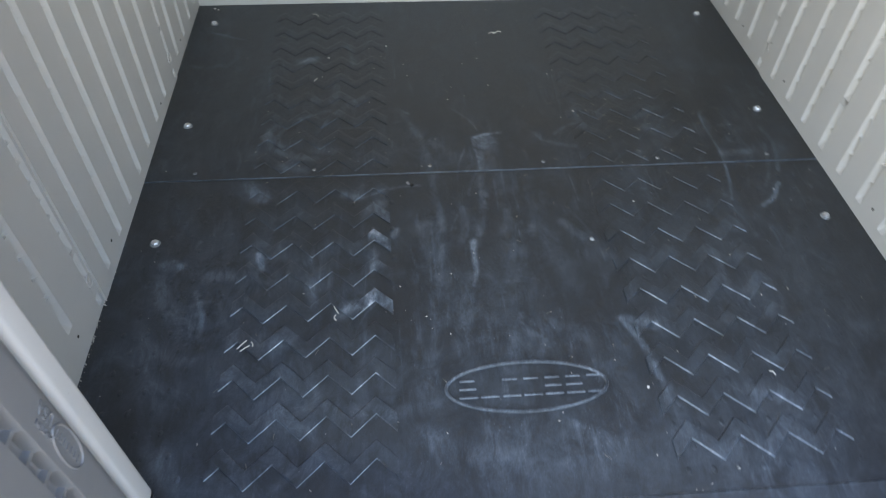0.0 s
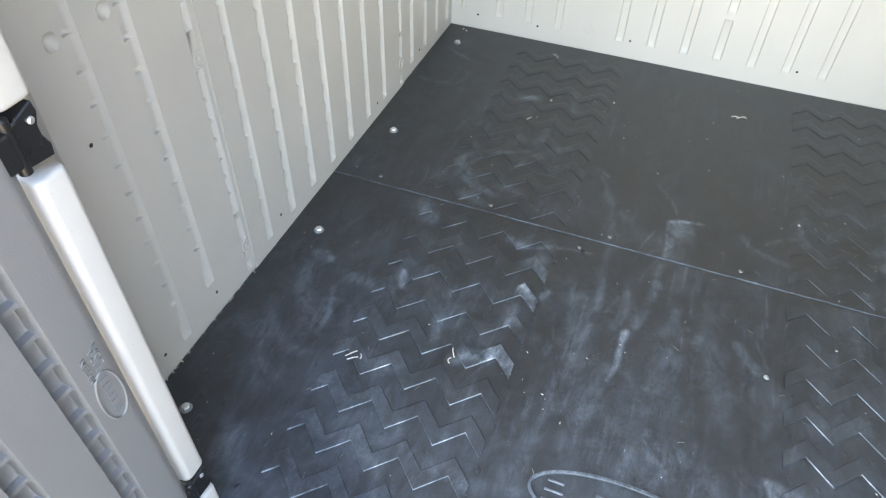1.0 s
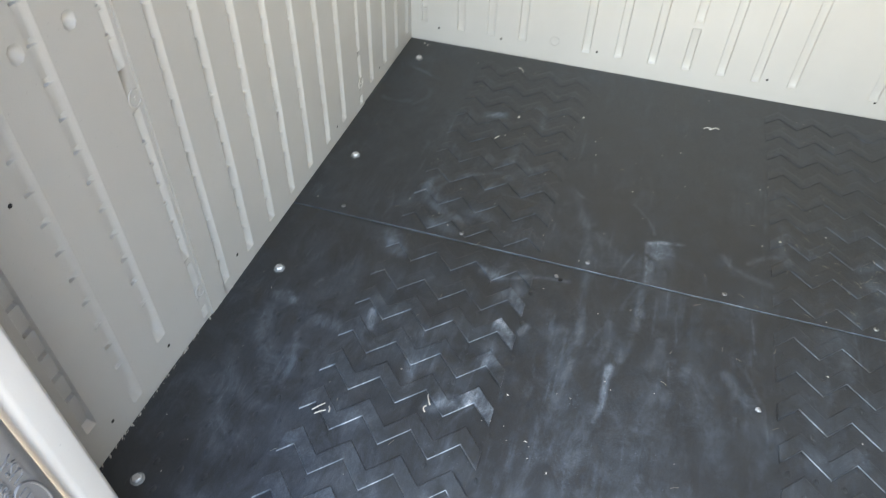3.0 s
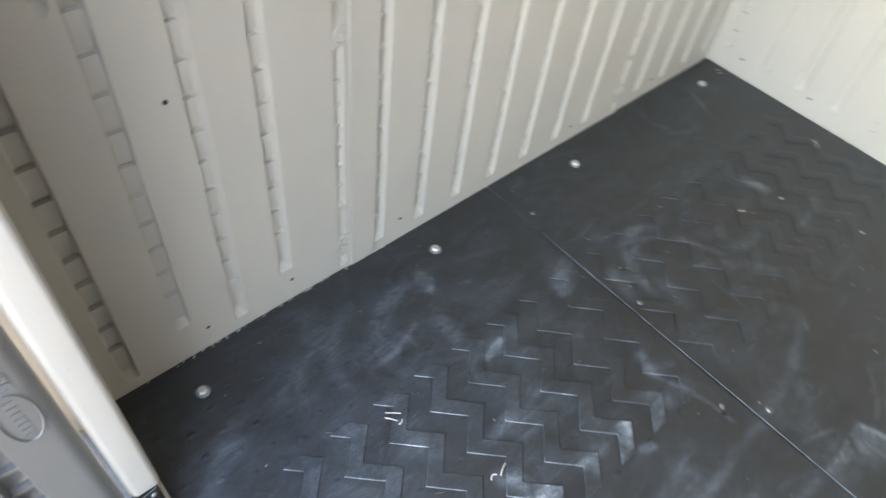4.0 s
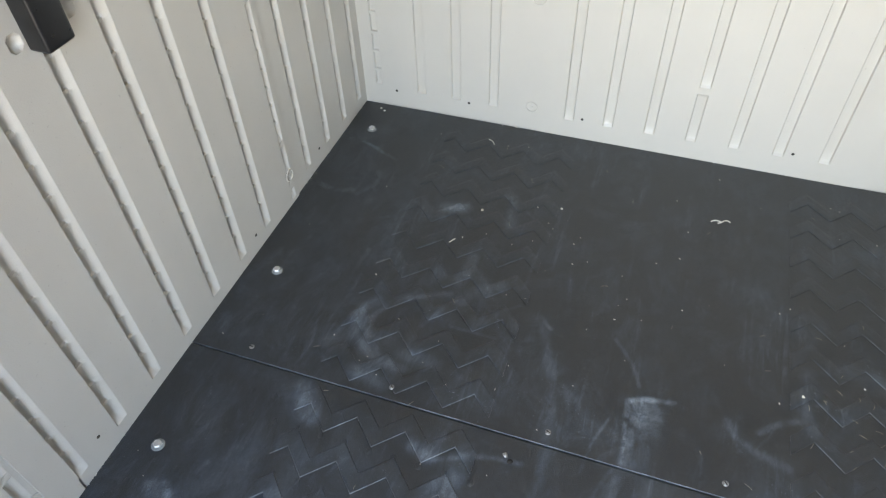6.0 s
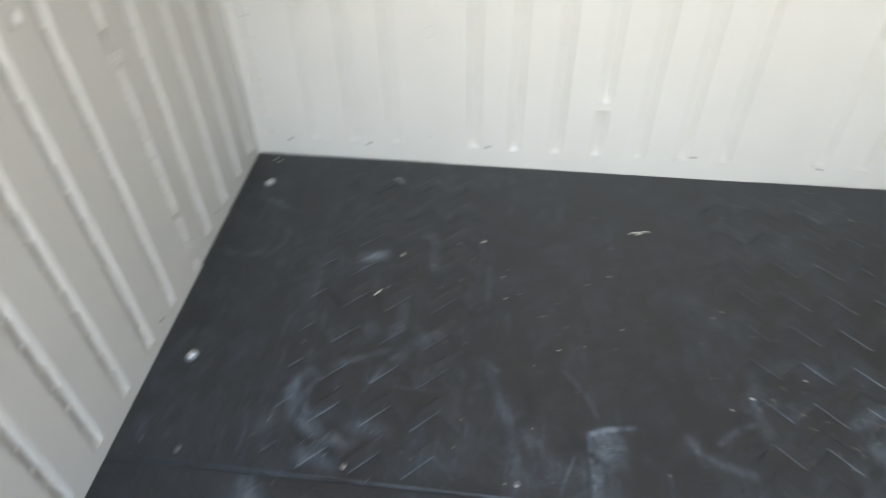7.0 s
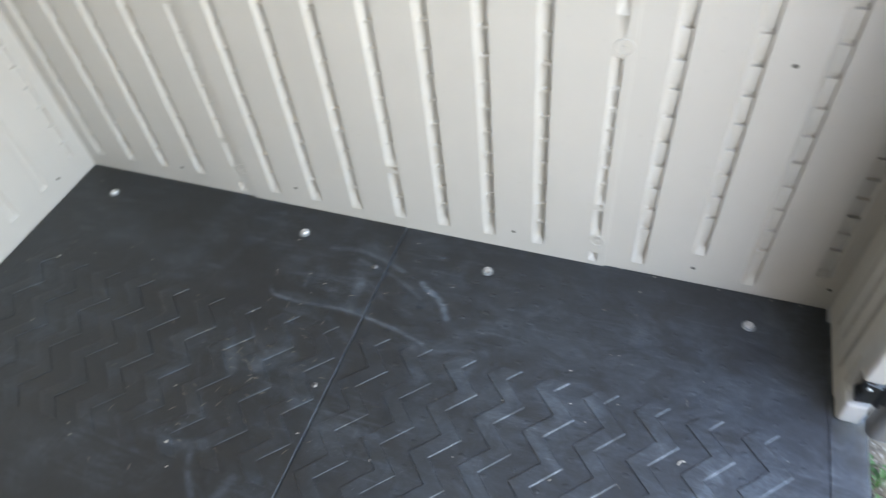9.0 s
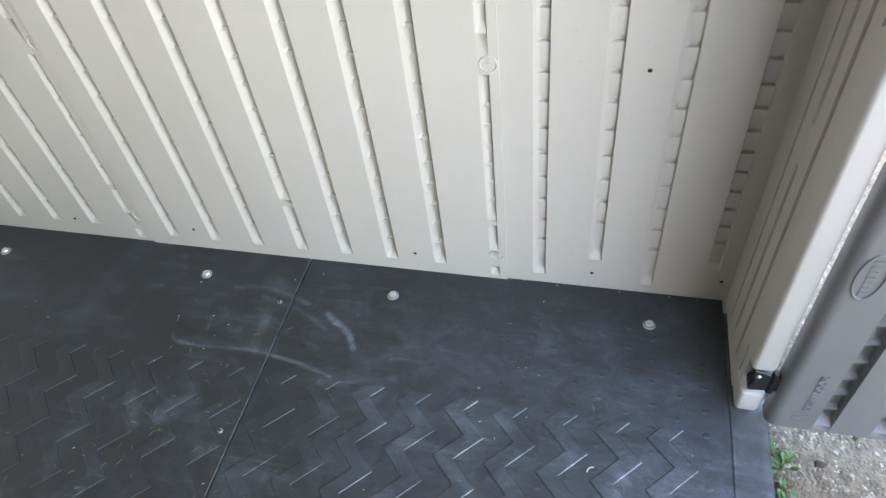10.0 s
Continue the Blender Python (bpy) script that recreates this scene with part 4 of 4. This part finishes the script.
# dust crumbs and grass bits, too many to count
bm = bmesh.new()
for i in range(420):
    x, y = random.uniform(-0.98, 0.99), random.uniform(-1.04, 0.96)
    if random.random() > 0.35 + 0.65 * max(0, noise.noise(Vector((x * 3, y * 3, 2)))):
        continue
    r = random.uniform(0.0005, 0.0012)
    lathe(bm, [(r, 0.0002), (r * 0.6, r * 1.3)], 4, pose(x, y, 0.0004, 0, 0, random.uniform(0, 90)) @ Matrix.Diagonal((1, random.uniform(1, 4), 1, 1)))
tagged(part("floor_crumbs", bm, shaving), "fine pale crumbs scattered over the black floor", "dust", kind="stuff")
bm = bmesh.new()
for i in range(110):
    if i < 60:
        x, y = random.gauss(0.50, 0.14), random.gauss(0.15, 0.12)
    else:
        x, y = random.uniform(-0.9, 0.95), random.uniform(-1.0, 0.95)
    if not (-0.98 < x < 0.99 and -1.03 < y < 0.95):
        continue
    a = random.uniform(0, math.pi)
    L = random.uniform(0.006, 0.017)
    c, s = math.cos(a), math.sin(a)
    tube(bm, [(x, y, 0.0012), (x + c * L * 0.5, y + s * L * 0.5, 0.004), (x + c * L, y + s * L + 0.002, 0.0014)], 0.00036, 3)
tagged(part("grass_bits", bm, straw), "dry grass bits scattered over the black floor", "debris", kind="stuff")
# pale dirt along the foot of the walls
bm = bmesh.new()
for i in range(200):
    k = random.random()
    if k < 0.45:
        x, y = LEFT + random.uniform(0.001, 0.008), random.uniform(-1.0, 0.95)
    elif k < 0.6:
        x, y = RIGHT - random.uniform(0.001, 0.008), random.uniform(-1.0, 0.95)
    else:
        x, y = random.uniform(LEFT, RIGHT), BACK - random.uniform(0.001, 0.008)
    r = 0.0005 + 0.0018 * random.random() ** 4
    lathe(bm, [(r, 0.0), (r * 0.6, r)], 5, pose(x, y, 0.0003, 0, 0, random.uniform(0, 90)))
tagged(part("wall_foot_dirt", bm, shaving), "pale dirt crumbs along the foot of the walls", "dirt", kind="stuff")


# white specks along the front half of the left wall's foot
bm = bmesh.new()
for i in range(46):
    y = random.choice((random.uniform(-0.62, -0.24), random.uniform(-0.9, -0.5)))
    r = random.uniform(0.0008, 0.0028)
    lathe(bm, [(r, 0.0), (r * 0.7, r * 0.8)], 5, pose(LEFT + random.uniform(0.001, 0.006), y, 0.0003, 0, 0, random.uniform(0, 90)) @ Matrix.Diagonal((0.8, random.uniform(1.0, 3.5), 1, 1)))
tagged(part("wall_foot_specks", bm, shaving), "white specks along the left wall's foot", "dirt", kind="stuff")


# ---- outside, at the doorstep ----
bm = bmesh.new()
for i in range(70):
    x = random.uniform(-0.95, 0.98)
    r = random.uniform(0.008, 0.022)
    bmesh.ops.create_icosphere(bm, subdivisions=1, radius=r, matrix=Matrix.Translation((x, LIP - random.uniform(-0.004, 0.02), GROUND - 0.002)) @ Matrix.Diagonal((1.6, 1, 0.35, 1)))
tagged(part("soil", bm, soil, smooth=60), "dark soil washed along the threshold", "soil", kind="stuff")


def leaf_blade(bm, m, length, width):
    """A pointed leaf, folded along its midrib."""
    left, mid_, right = [], [], []
    for i in range(6):
        t = i / 5
        w = width * math.sin(math.pi * min(1, t * 0.92 + 0.06)) ** 0.8
        z = 0.12 * length * math.sin(t * 2.2)
        mid_.append(bm.verts.new(m @ Vector((t * length, 0, z))))
        left.append(bm.verts.new(m @ Vector((t * length, w / 2, z + 0.22 * w))))
        right.append(bm.verts.new(m @ Vector((t * length, -w / 2, z + 0.22 * w))))
    for i in range(5):
        bm.faces.new((mid_[i], mid_[i + 1], left[i + 1], left[i]))
        bm.faces.new((right[i], right[i + 1], mid_[i + 1], mid_[i]))


def weed(x, y, size, leaves):
    root = empty("weed", Matrix.Translation((x, y, GROUND)))
    tagged(root, "small green weed growing at the threshold", "weed", group="weeds at the threshold")
    stem = bmesh.new()
    leaf = bmesh.new()
    for i in range(leaves):
        a = random.uniform(0, 360)
        tip = Vector((math.cos(radians(a)) * size * random.uniform(0.2, 0.7), math.sin(radians(a)) * size * random.uniform(0.2, 0.5), size * random.uniform(0.25, 0.9)))
        tube(stem, [(0, 0, 0), tuple(tip * 0.5 + Vector((0, 0, size * 0.1))), tuple(tip)], 0.0008, 4)
        leaf_blade(leaf, Matrix.Translation(tip) @ pose(0, 0, 0, random.uniform(-30, 30), random.uniform(-35, 15), a), size * random.uniform(0.4, 0.75), size * random.uniform(0.25, 0.4))
    part("stem", stem, green_leaf, root)
    part("leaves", leaf, green_leaf, root, smooth=60)


for x, y, s, n in ((0.71, -1.144, 0.026, 9), (0.665, -1.148, 0.032, 10), (0.62, -1.146, 0.024, 7), (0.585, -1.146, 0.03, 9), (0.54, -1.143, 0.03, 6), (0.47, -1.146, 0.04, 8), (0.3, -1.144, 0.035, 7), (-0.2, -1.144, 0.04, 8), (-0.55, -1.146, 0.04, 8), (-0.70, -1.147, 0.035, 7), (-0.83, -1.19, 0.06, 12), (-0.88, -1.12, 0.07, 12), (-0.80, -1.28, 0.06, 10), (-0.92, -1.22, 0.06, 12), (-0.86, -1.34, 0.05, 10)):
    weed(x, y, s, n)

fallen = empty("fallen_leaf", pose(0.615, -1.262, GROUND + 0.006, 0, 0, 120))
tagged(fallen, "pale yellow fallen leaf on the concrete", "leaf")
bm = bmesh.new()
leaf_blade(bm, pose(0, 0, 0.004, 0, 0, 0), 0.055, 0.026)
leaf_blade(bm, pose(0.01, 0, 0.004, 10, 8, 80), 0.040, 0.020)
part("blade", bm, dry_leaf, fallen, smooth=60)
bm = bmesh.new()
tube(bm, [(0, 0, 0.003), (-0.02, 0.004, 0.006), (-0.045, 0.002, 0.002)], 0.0012, 5)
part("stalk", bm, straw, fallen)
for x, y, r in ((0.69, -1.225, 0.011), (0.55, -1.21, 0.007), (0.76, -1.30, 0.006)):
    ob = crumb(x, y, r, soil, "pebble", "dark pebble on the concrete")
    ob.matrix_world.translation.z = GROUND
for x, y, a in ((0.63, -1.20, 10), (0.58, -1.28, 60)):
    shaving_curl(x, y, a, 0.05, 0.5, 0.0012, straw, "dry twig on the concrete").location.z = GROUND + 0.004
